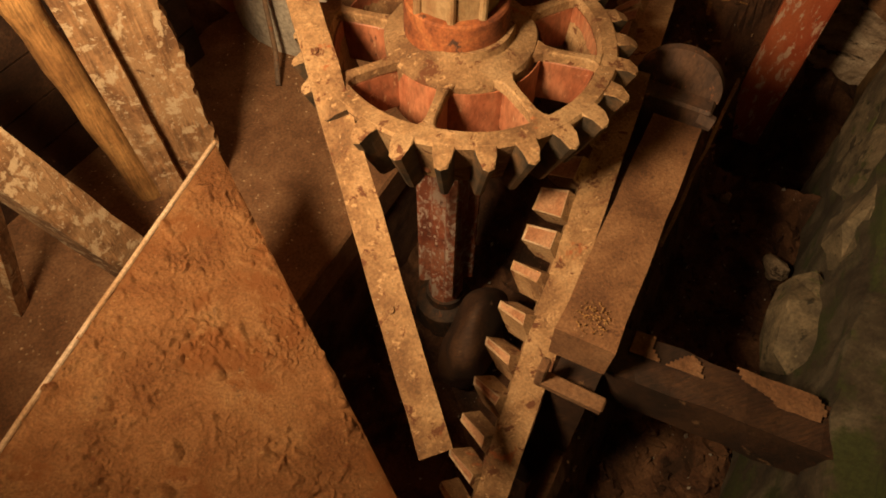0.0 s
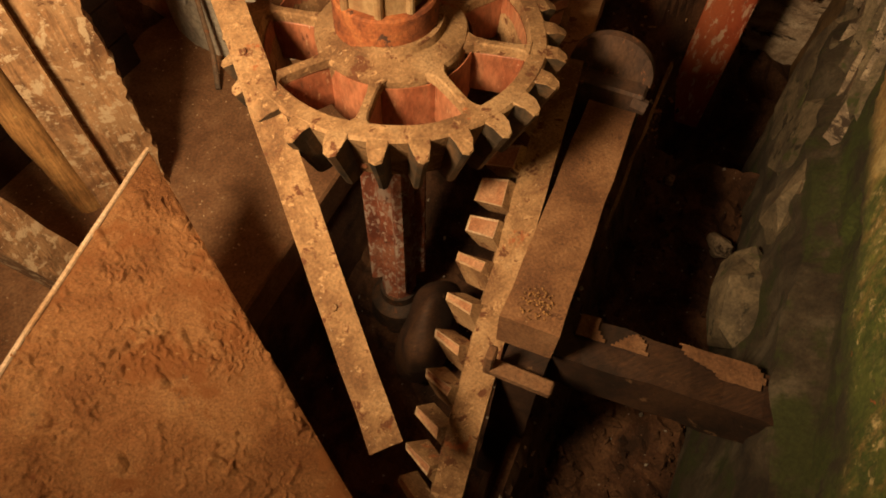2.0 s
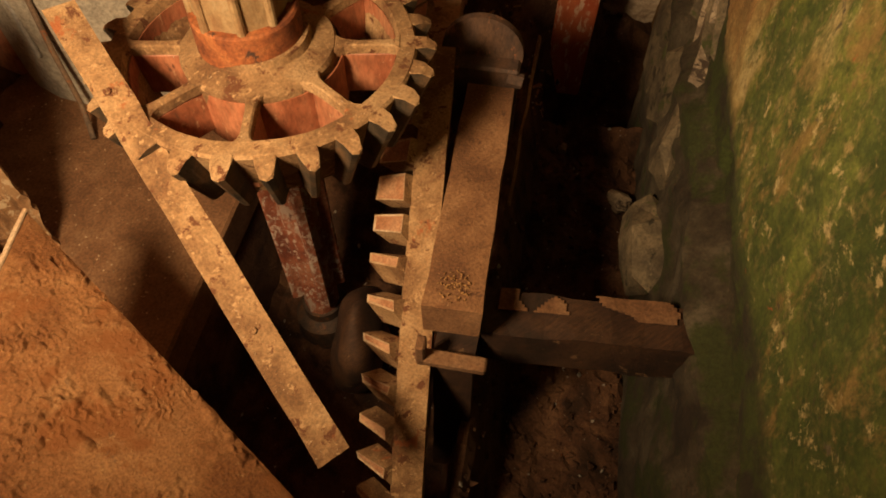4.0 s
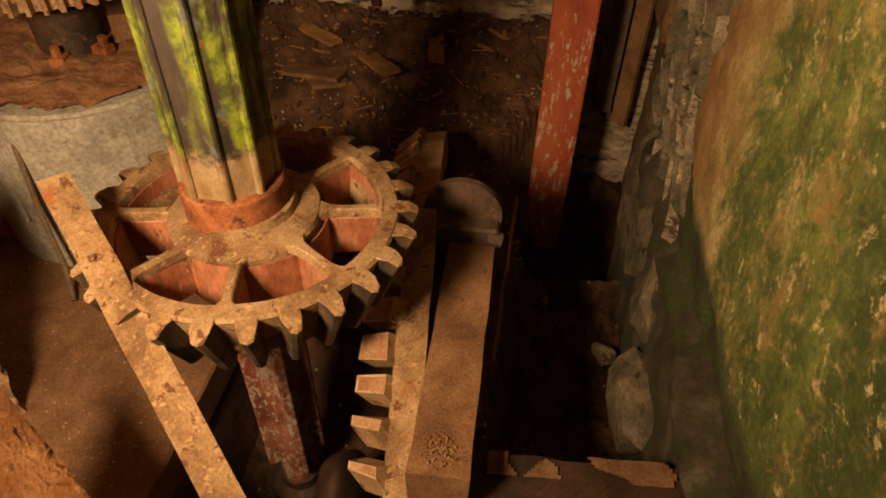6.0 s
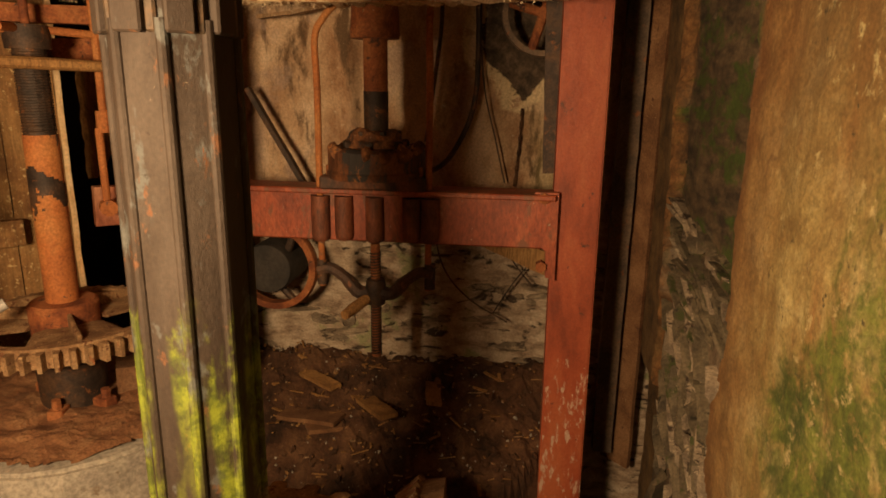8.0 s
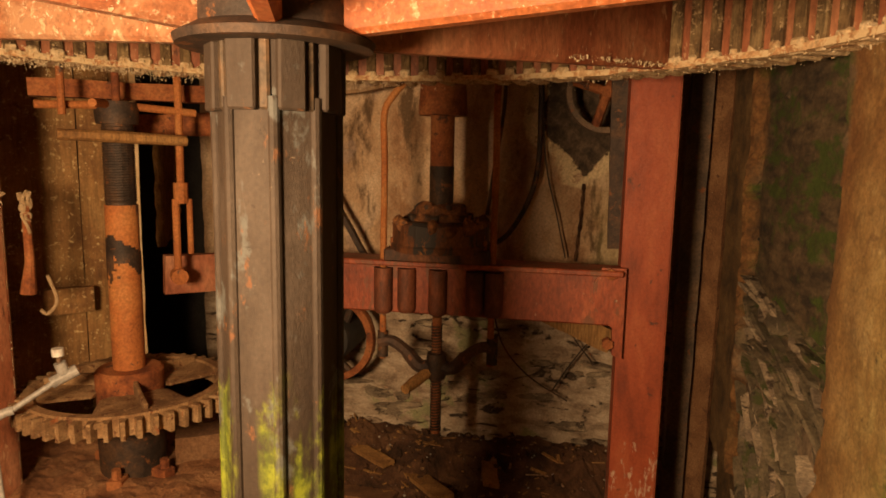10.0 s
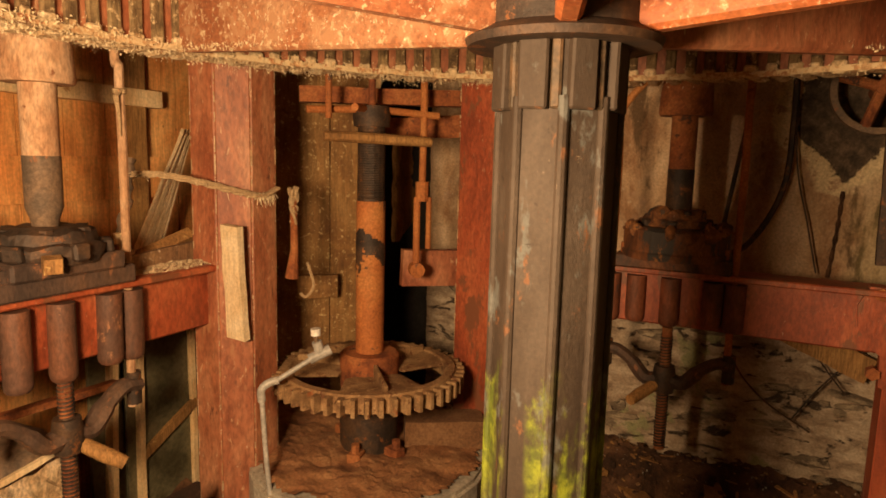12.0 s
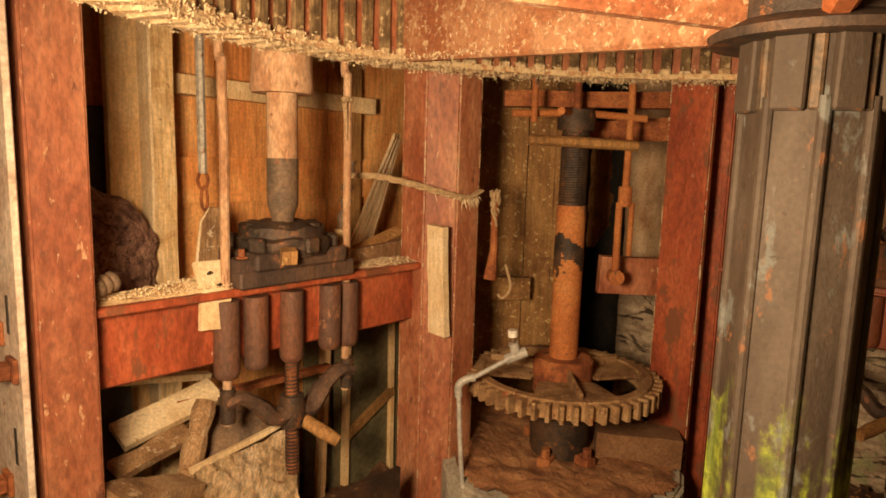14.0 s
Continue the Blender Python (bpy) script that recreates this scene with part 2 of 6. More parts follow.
class Net:
    """Short hand for a material's nodes, in the object's own metres."""

    def __init__(self, name, rough=0.9, metal=0.0):
        self.m = bpy.data.materials.new(name)
        self.m.use_nodes = True
        self.n, self.link = self.m.node_tree.nodes, self.m.node_tree.links.new
        self.bsdf = self.n["Principled BSDF"]
        self.bsdf.inputs["Roughness"].default_value, self.bsdf.inputs["Metallic"].default_value = rough, metal
        self.p = self.n.new("ShaderNodeTexCoord").outputs["Object"]
        sep = self.n.new("ShaderNodeSeparateXYZ")
        self.link(self.p, sep.inputs[0])
        self.x, self.y, self.z = sep.outputs

    def put(self, sock, v):
        if isinstance(v, tuple):
            sock.default_value = (*v, 1)
        elif isinstance(v, (int, float)):
            sock.default_value = v
        else:
            self.link(v, sock)

    def do(self, kind, a, b=0.0, c=0.0):
        k = self.n.new("ShaderNodeMath")
        k.operation = kind
        for sock, v in zip(k.inputs, (a, b, c)):
            self.put(sock, v)
        return k.outputs[0]

    def noise(self, scale, detail=7.0, rough=0.65, stretch=None, dist=0.2):
        t = self.n.new("ShaderNodeTexNoise")
        t.inputs["Scale"].default_value, t.inputs["Detail"].default_value = scale, detail
        t.inputs["Roughness"].default_value, t.inputs["Distortion"].default_value = rough, dist
        src = self.p
        if stretch:
            w = self.n.new("ShaderNodeMapping")
            w.inputs["Scale"].default_value = stretch
            self.link(self.p, w.inputs[0])
            src = w.outputs[0]
        self.link(src, t.inputs["Vector"])
        return t.outputs[0]

    def step(self, v, lo, hi):
        r = self.n.new("ShaderNodeMapRange")
        r.interpolation_type = "SMOOTHSTEP"
        self.put(r.inputs[0], v)
        r.inputs[1].default_value, r.inputs[2].default_value = lo, hi
        return r.outputs[0]

    def mix(self, f, a, b, kind="MIX"):
        x = self.n.new("ShaderNodeMix")
        x.data_type, x.blend_type = "RGBA", kind
        self.put(x.inputs[0], f), self.put(x.inputs[6], a), self.put(x.inputs[7], b)
        return x.outputs[2]

    def ramp(self, v, *colours):
        r = self.n.new("ShaderNodeValToRGB")
        while len(r.color_ramp.elements) < len(colours):
            r.color_ramp.elements.new(0.5)
        for i, (e, c) in enumerate(zip(r.color_ramp.elements, colours)):
            e.position, e.color = 0.36 + 0.28 * i / (len(colours) - 1), (*c, 1)
        self.link(v, r.inputs[0])
        return r.outputs[0]

    def wavy(self, v, amount, scale, detail=6.0):
        """v with a ragged offset."""
        return self.do("ADD", v, self.do("MULTIPLY_ADD", self.noise(scale, detail, 0.7), amount, -0.5 * amount))

    def done(self, colour, height, bump=0.6, depth=0.012):
        self.put(self.bsdf.inputs["Base Color"], colour)
        b = self.n.new("ShaderNodeBump")
        b.inputs["Strength"].default_value, b.inputs["Distance"].default_value = bump, depth
        self.link(height, b.inputs["Height"])
        self.link(b.outputs[0], self.bsdf.inputs["Normal"])
        return self.m


def moss_wall_material():
    """Cream lime plaster gone ochre, brown along its broken edge, and green where the damp sits."""
    k = Net("mossy_lime_plaster", 0.93)
    fine = k.noise(70, 5, 0.75)
    grit = k.noise(24, 8, 0.75)
    col = k.ramp(k.noise(4.5, 8), (0.21, 0.14, 0.048), (0.36, 0.275, 0.105), (0.5, 0.42, 0.2))
    col = k.mix(k.step(k.noise(9, 9, 0.72), 0.56, 0.66), col, (0.26, 0.2, 0.075))
    col = k.mix(k.step(k.noise(3.1, 6, 0.6, (1, 1, 0.35)), 0.54, 0.66), col, (0.3, 0.17, 0.06))
    damp = k.do("MULTIPLY_ADD", k.x, -1.0, 0.2)
    damp = k.do("ADD", damp, k.do("MULTIPLY_ADD", k.step(k.z, 0.85, 1.5), -0.42, 0.0))
    damp = k.do("ADD", damp, k.do("MULTIPLY_ADD", k.noise(2.3, 10, 0.7, (1, 1, 0.7), 0.5), 3.0, -1.5))
    green = k.mix(k.step(k.noise(8, 8, 0.7), 0.4, 0.62), (0.035, 0.074, 0.01), (0.14, 0.185, 0.03))
    veil = k.do("MULTIPLY", k.step(damp, -0.1, 0.36), k.step(grit, 0.3, 0.5))
    col = k.mix(k.do("MULTIPLY", veil, 0.9), col, green)
    # darkest moss towards negative x, with that end's shade put into its colour
    col = k.mix(k.do("MULTIPLY", k.step(damp, 0.3, 0.85), 0.6), col, (0.024, 0.046, 0.007))
    col = k.mix(k.do("MULTIPLY", k.step(k.noise(3.4, 9, 0.72, (1, 1, 0.6)), 0.53, 0.62), 0.7), col, (0.27, 0.175, 0.06))
    # brown rusty seepage from above
    col = k.mix(k.do("MULTIPLY", k.step(k.wavy(k.z, 0.7, 2.2), 1.15, 1.75), 0.75), col, (0.17, 0.09, 0.03))
    col = k.mix(k.step(k.noise(13, 9, 0.75), 0.56, 0.66), col, (0.48, 0.4, 0.19))
    col = k.mix(k.step(k.noise(17, 8, 0.7), 0.63, 0.69), col, (0.07, 0.06, 0.03))
    col = k.mix(k.step(k.noise(6.5, 5, 0.6), 0.68, 0.71), col, (0.11, 0.095, 0.055))
    col = k.mix(k.step(k.noise(11, 5, 0.6), 0.7, 0.74), col, (0.36, 0.1, 0.035))
    edge = k.wavy(k.x, 0.4, 3.2)
    col = k.mix(k.do("MULTIPLY", k.step(edge, 0.26, 0.7), 0.8), col, k.ramp(k.noise(7, 8, 0.65, (1, 1, 0.6)), (0.16, 0.075, 0.025), (0.27, 0.145, 0.05), (0.36, 0.22, 0.085)))
    col = k.mix(k.do("MULTIPLY", k.step(k.wavy(k.x, 0.16, 8), 0.66, 0.8), 0.6), col, (0.15, 0.06, 0.02))
    # bare band, and the ochre plaster beyond it
    col = k.mix(k.step(k.wavy(k.x, 0.1, 9), 0.8, 0.86), col, k.ramp(k.noise(9, 7), (0.06, 0.045, 0.03), (0.15, 0.11, 0.07), (0.25, 0.19, 0.12)))
    col = k.mix(k.do("MULTIPLY", k.step(k.wavy(k.x, 0.1, 9), 0.8, 0.86), k.step(k.wavy(k.z, 0.7, 3.5), 0.6, 0.85)), col,
                k.mix(k.step(k.noise(4, 8, 0.65, (1, 1, 2.2)), 0.48, 0.6), k.ramp(k.noise(6, 7, 0.65, (1, 1, 3)), (0.03, 0.022, 0.014), (0.085, 0.06, 0.033), (0.14, 0.1, 0.055)), (0.05, 0.08, 0.013)))
    col = k.mix(k.step(k.wavy(k.x, 0.2, 7), 1.9, 2.0), col, k.ramp(k.noise(11, 8, 0.7), (0.08, 0.04, 0.016), (0.17, 0.08, 0.028), (0.26, 0.135, 0.05)))
    col = k.mix(k.step(k.wavy(k.x, 0.2, 6), 2.0, 2.08), col, k.ramp(k.noise(5, 7), (0.07, 0.042, 0.018), (0.15, 0.085, 0.032), (0.22, 0.135, 0.055)))
    # mossy recess under the plaster; grey-brown footing with its shade put into the colour
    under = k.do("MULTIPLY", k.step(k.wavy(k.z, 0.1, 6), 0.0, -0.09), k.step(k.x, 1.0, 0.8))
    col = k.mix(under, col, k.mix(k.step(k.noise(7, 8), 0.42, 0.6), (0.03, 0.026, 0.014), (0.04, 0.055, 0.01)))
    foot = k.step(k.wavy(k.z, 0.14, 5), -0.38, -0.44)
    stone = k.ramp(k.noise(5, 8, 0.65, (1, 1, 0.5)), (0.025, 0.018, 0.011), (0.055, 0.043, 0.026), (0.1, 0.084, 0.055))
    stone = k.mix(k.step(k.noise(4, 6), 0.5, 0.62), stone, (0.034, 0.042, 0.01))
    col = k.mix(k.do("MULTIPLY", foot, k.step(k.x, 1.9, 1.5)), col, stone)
    col = k.mix(0.55, col, k.ramp(fine, (0.45, 0.45, 0.45), (1.35, 1.35, 1.35)), "MULTIPLY")
    return k.done(col, k.do("ADD", k.noise(11, 8, 0.65), k.do("MULTIPLY", grit, 0.5)), 0.65, 0.014)


MOSS = moss_wall_material()


def back_wall_material():
    """Stained lime plaster above, smeared rubble masonry with dark open joints below the beam."""
    k = Net("stained_lime_and_rubble", 0.93)
    plaster = k.ramp(k.noise(4.5, 8, 0.62, (1, 1, 0.5)), (0.34, 0.19, 0.1), (0.56, 0.38, 0.23), (0.7, 0.53, 0.36))
    plaster = k.mix(k.step(k.noise(4, 7, 0.65, (1, 1, 0.3)), 0.57, 0.66), plaster, (0.14, 0.085, 0.045))
    plaster = k.mix(k.step(k.noise(21, 8, 0.7), 0.63, 0.68), plaster, (0.62, 0.54, 0.4))
    plaster = k.mix(k.do("MULTIPLY", k.step(k.noise(2.2, 8, 0.7), 0.5, 0.62), 0.6), plaster, (0.46, 0.34, 0.27))
    plaster = k.mix(k.do("MULTIPLY", k.step(k.wavy(k.y, 0.5, 4), -0.78, -1.05), 0.5), plaster, (0.27, 0.24, 0.11))
    # plaster lost below the small wheel: a dark ragged wedge with pale flaking borders
    wedge = k.do("MULTIPLY_ADD", k.step(k.z, 1.36, 1.76), 0.27, k.do("MULTIPLY", k.do("ABSOLUTE", k.do("ADD", k.y, 0.79)), -1.0))
    wedge = k.do("ADD", k.wavy(wedge, 0.3, 6, 9), k.do("MULTIPLY", k.step(k.z, 1.4, 1.3), -0.3))
    rim = k.do("MULTIPLY", k.step(wedge, -0.12, -0.06), k.step(k.noise(17, 8, 0.7), 0.4, 0.46))
    plaster = k.mix(rim, plaster, (0.72, 0.58, 0.36))
    lost = k.step(wedge, 0.015, 0.03)
    plaster = k.mix(lost, plaster, k.ramp(k.noise(14, 8, 0.7), (0.04, 0.03, 0.02), (0.085, 0.06, 0.04), (0.17, 0.12, 0.08)))
    rubble = k.ramp(k.noise(6, 8, 0.65, (1, 1.0, 2.6)), (0.24, 0.17, 0.115), (0.43, 0.335, 0.24), (0.58, 0.48, 0.36))
    joint = k.step(k.noise(2.6, 6, 0.62, (1, 1.2, 3.4), 1.5), 0.59, 0.65)
    crack = k.step(k.noise(5.5, 7, 0.7, (1, 1.0, 2.6), 1.0), 0.63, 0.67)
    dark = k.do("MAXIMUM", joint, crack)
    rubble = k.mix(k.step(k.noise(3.2, 6), 0.58, 0.66), rubble, (0.3, 0.3, 0.16))
    low = k.step(k.wavy(k.z, 0.16, 4), 0.76, 0.68)
    col = k.mix(low, plaster, rubble)
    col = k.mix(k.do("MULTIPLY", dark, low), col, (0.07, 0.05, 0.035))
    col = k.mix(0.5, col, k.ramp(k.noise(75, 5, 0.75), (0.45, 0.45, 0.45), (1.35, 1.35, 1.35)), "MULTIPLY")
    h = k.do("SUBTRACT", k.noise(12, 8), k.do("MULTIPLY", k.do("MULTIPLY", dark, low), 0.9))
    return k.done(col, k.do("SUBTRACT", h, k.do("MULTIPLY", lost, 0.7)), 0.8, 0.025)


BACKWALL = back_wall_material()


def shaft_material():
    """Grey-brown old paint over iron; yellow-green algae on the lowest metre, scraped bare at the foot."""
    k = Net("algae_stained_shaft", 0.7)
    col = k.ramp(k.noise(5, 8, 0.65, (1, 1, 0.3)), (0.026, 0.016, 0.01), (0.047, 0.032, 0.022), (0.072, 0.054, 0.041))
    col = k.mix(k.step(k.noise(7, 8, 0.7, (1, 1, 0.5)), 0.57, 0.63), col, (0.1, 0.105, 0.1))
    col = k.mix(k.step(k.noise(15, 8, 0.7, (1, 1, 0.5)), 0.6, 0.66), col, (0.16, 0.07, 0.03))
    col = k.mix(k.step(k.noise(24, 8, 0.75), 0.62, 0.67), col, (0.03, 0.02, 0.013))
    col = k.mix(k.step(k.noise(33, 7, 0.75), 0.67, 0.7), col, (0.3, 0.24, 0.17))
    height = k.wavy(k.z, 0.5, 4.5, 9)
    amount = k.do("MULTIPLY", k.step(height, 1.3, 0.72), k.step(height, 0.3, 0.46))
    patch = k.step(k.do("ADD", k.noise(13, 10, 0.72, (1, 1, 0.42)), k.do("MULTIPLY_ADD", amount, 0.34, -0.34)), 0.36, 0.54)
    patch = k.do("MULTIPLY", patch, k.step(k.noise(10, 3, 0.5, (1, 1, 0.12)), 0.42, 0.56))
    algae = k.mix(k.step(k.noise(19, 7), 0.4, 0.6), (0.09, 0.12, 0.014), (0.23, 0.28, 0.022))
    col = k.mix(k.do("MULTIPLY", patch, k.step(amount, 0.02, 0.2)), col, algae)
    bare = k.step(k.wavy(k.z, 0.26, 9, 7), 0.43, 0.39)
    col = k.mix(bare, col, k.ramp(k.noise(9, 8, 0.7, (1, 1, 0.4)), (0.2, 0.1, 0.045), (0.3, 0.2, 0.1), (0.38, 0.29, 0.17)))
    col = k.mix(0.4, col, k.ramp(k.noise(80, 5, 0.75), (0.5, 0.5, 0.5), (1.3, 1.3, 1.3)), "MULTIPLY")
    return k.done(col, k.noise(14, 9, 0.75, (1, 1, 0.5)), 0.55, 0.01)


SHAFT = shaft_material()
DUSTED = material("dusty_orange_paint", [(0.25, 0.085, 0.035), (0.33, 0.14, 0.065), (0.39, 0.21, 0.115)], 4, 70, 0.8, 0, 0.5,
                  [(8, 0.6, (0.36, 0.19, 0.1)), (34, 0.63, (0.5, 0.36, 0.22)), (55, 0.665, (0.75, 0.65, 0.48)), (10, 0.7, (0.3, 0.09, 0.035))])
GOLDPLANK = material("golden_flecked_plank", [(0.21, 0.1, 0.035), (0.31, 0.165, 0.058), (0.39, 0.225, 0.085)], 4, 70, 0.8, 0, 0.5,
                     [(40, 0.64, (0.62, 0.46, 0.22)), (12, 0.68, (0.16, 0.08, 0.03))], grain=(8, 8, 0.6), figure=0.5)
CAKED = material("caked_chaff", [(0.42, 0.26, 0.13), (0.64, 0.48, 0.28), (0.76, 0.62, 0.41)], 14, 90, 0.95, 0, 1.0, [(20, 0.68, (0.3, 0.1, 0.04))])
BEAMDUST = material("dust_on_beam", [(0.14, 0.065, 0.03), (0.21, 0.105, 0.048), (0.27, 0.145, 0.07)], 5, 100, 0.95, 0, 0.7,
                    [(12, 0.67, (0.1, 0.045, 0.022)), (70, 0.7, (0.42, 0.28, 0.16))])
LIMEWOOD = material("lime_stained_wood", [(0.18, 0.09, 0.04), (0.32, 0.18, 0.085), (0.42, 0.265, 0.14)], 5, 80, 0.92, 0, 0.9,
                    [(5, 0.6, (0.33, 0.2, 0.1)), (14, 0.6, (0.5, 0.38, 0.24)), (9, 0.67, (0.13, 0.06, 0.027)), (50, 0.66, (0.54, 0.44, 0.3))], grain=(6, 6, 0.6), figure=0.7)
COG = material("weathered_cog_wood", [(0.1, 0.062, 0.03), (0.19, 0.125, 0.06), (0.28, 0.2, 0.1)], 9, 80, 0.9, 0, 0.7,
               [(30, 0.64, (0.5, 0.38, 0.22)), (12, 0.66, (0.06, 0.035, 0.018))], grain=(10, 10, 1.5))
HOUSING = material("greasy_rusty_housing", [(0.05, 0.028, 0.02), (0.13, 0.05, 0.022), (0.22, 0.085, 0.033)], 6, 80, 0.65, 0.1, 0.6,
                   [(7, 0.58, (0.045, 0.04, 0.037)), (15, 0.66, (0.36, 0.15, 0.04))], streak=(1, 1, 0.6))


def scraped_paint():
    """Bright red paint, scraped to pale primer in streaks on the lowest metre."""
    k = Net("scraped_red_paint", 0.55)
    col = k.ramp(k.noise(3.5, 8, 0.65, (1, 1, 0.4)), (0.2, 0.04, 0.018), (0.36, 0.075, 0.03), (0.44, 0.12, 0.05))
    col = k.mix(k.step(k.noise(8, 8, 0.7), 0.62, 0.67), col, (0.12, 0.04, 0.025))
    low = k.step(k.wavy(k.z, 0.5, 5), 0.35, -0.15)
    bare = k.step(k.do("ADD", k.noise(26, 8, 0.75, (1, 1, 0.35)), k.do("MULTIPLY_ADD", low, 0.16, -0.16)), 0.545, 0.58)
    col = k.mix(bare, col, (0.55, 0.37, 0.27))
    col = k.mix(0.4, col, k.ramp(k.noise(80, 5, 0.75), (0.6, 0.6, 0.6), (1.25, 1.25, 1.25)), "MULTIPLY")
    return k.done(col, k.noise(18, 8, 0.7), 0.4, 0.008)


SCRAPED = scraped_paint()
FLAKED = material("flaking_red_and_white_paint", [(0.16, 0.045, 0.026), (0.27, 0.085, 0.045), (0.34, 0.15, 0.09)], 7, 90, 0.75, 0, 0.8,
                  [(9, 0.6, (0.36, 0.27, 0.22)), (38, 0.6, (0.46, 0.36, 0.3)), (16, 0.66, (0.09, 0.03, 0.02))], streak=(1, 1, 0.6))
DUSKY = material("sooty_red_paint", [(0.07, 0.04, 0.03), (0.11, 0.055, 0.038), (0.16, 0.065, 0.036)], 5, 80, 0.65, 0.05, 0.35, [(16, 0.69, (0.34, 0.16, 0.08))], streak=(1, 1, 0.5))
SOOTRED = material("soot_stained_red_paint", [(0.08, 0.03, 0.018), (0.17, 0.055, 0.027), (0.27, 0.085, 0.038)], 5, 80, 0.65, 0, 0.4, [(12, 0.66, (0.05, 0.034, 0.028))], streak=(1, 1, 0.4))
CRUST = material("crusted_rust", [(0.05, 0.028, 0.018), (0.15, 0.06, 0.025), (0.3, 0.125, 0.045)], 11, 90, 0.85, 0, 0.9,
                 [(16, 0.62, (0.4, 0.17, 0.055)), (9, 0.64, (0.04, 0.036, 0.034)), (60, 0.7, (0.42, 0.34, 0.27))])
REDDUST = material("heaped_red_dust", [(0.2, 0.085, 0.036), (0.3, 0.14, 0.062), (0.36, 0.19, 0.09)], 6, 90, 0.95, 0, 0.9,
                   [(16, 0.66, (0.14, 0.055, 0.024)), (60, 0.7, (0.5, 0.36, 0.22))], depth=0.02)
# near-black brown: shade of tooth gaps and key slots put into a colour
GAPDARK = material("shaded_gap_iron", [(0.03, 0.024, 0.018), (0.07, 0.05, 0.032), (0.14, 0.08, 0.04)], 9, 90, 0.6, 0.1, 0.5)
TOOTHTOP = material("rubbed_red_tooth", [(0.3, 0.13, 0.06), (0.38, 0.19, 0.1), (0.44, 0.25, 0.14)], 9, 110, 0.7, 0, 0.4)

# ---- building helpers ----
MILL = pose(0.75, 1.56, 0, 0, 0, 45.6)  # the mill's own axes: the main shaft at its origin, x to the back wall, y to the timber wall
UP = Vector((0, 0, 1))


def thing(name, m=None, label="", category="", group="", kind=""):
    ob = new(name)
    ob.empty_display_size = 0.1
    ob.matrix_world = MILL @ (m if m is not None else Matrix())
    return tagged(ob, label, category, group, kind)


def part(name, bm, mat, parent=None, label="", smooth=False):
    me = bpy.data.meshes.new(name)
    bm.normal_update()
    if smooth:
        for f in bm.faces:
            f.smooth = True
    bm.to_mesh(me)
    bm.free()
    if smooth:
        me.set_sharp_from_angle(angle=radians(32))
    me.materials.append(mat)
    ob = new(name, me)
    if parent is not None:
        ob.parent = parent
    return tagged(ob, label)


def setting(name, bm, mat, label, category, kind="structure", smooth=False):
    ob = part(name, bm, mat, None, "", smooth)
    ob.matrix_world = MILL
    return tagged(ob, label, category, "", kind)


def box(bm, c, s, rot=(0, 0, 0), bevel=0.0, cuts=0):
    """A box with centre c and size s, its edges bevelled."""
    made = bmesh.ops.create_cube(bm, size=1.0)["verts"]
    m = pose(*c, *rot) @ Matrix.Diagonal((*s, 1))
    bmesh.ops.transform(bm, matrix=m, verts=made)
    if bevel:
        edges = list({e for v in made for e in v.link_edges})
        bmesh.ops.bevel(bm, geom=edges, offset=bevel, segments=1, profile=0.5, affect="EDGES")


def prism(bm, outline, z0, z1, m=None, taper=1.0):
    m = m or Matrix()
    lo = [bm.verts.new(m @ Vector((x, y, z0))) for x, y in outline]
    hi = [bm.verts.new(m @ Vector((x * taper, y * taper, z1))) for x, y in outline]
    k = len(lo)
    bm.faces.new(list(reversed(lo)))
    bm.faces.new(hi)
    for i in range(k):
        bm.faces.new((lo[i], lo[(i + 1) % k], hi[(i + 1) % k], hi[i]))


def ngon(k, r, turn=0.0):
    return [(r * math.cos(radians(turn) + 2 * math.pi * i / k), r * math.sin(radians(turn) + 2 * math.pi * i / k)) for i in range(k)]


def lathe(bm, profile, seg=32, m=None):
    """Turns a closed profile of (radius, height) about z."""
    m = m or Matrix()
    rings = []
    for i in range(seg):
        a = 2 * math.pi * i / seg
        rings.append([bm.verts.new(m @ Vector((r * math.cos(a), r * math.sin(a), z))) for r, z in profile])
    k = len(profile)
    for i in range(seg):
        a, b = rings[i], rings[(i + 1) % seg]
        for j in range(k):
            q = (a[j], b[j], b[(j + 1) % k], a[(j + 1) % k])
            if profile[j][0] == 0 and profile[(j + 1) % k][0] == 0:
                continue
            bm.faces.new(q)
    bmesh.ops.remove_doubles(bm, verts=bm.verts, dist=1e-5)
    bmesh.ops.recalc_face_normals(bm, faces=bm.faces)


def rod(bm, r, z0, z1, seg=16, x=0.0, y=0.0, m=None, r2=None):
    prism(bm, ngon(seg, r), z0, z1, (m or Matrix()) @ Matrix.Translation((x, y, 0)), (r2 / r) if r2 else 1.0)


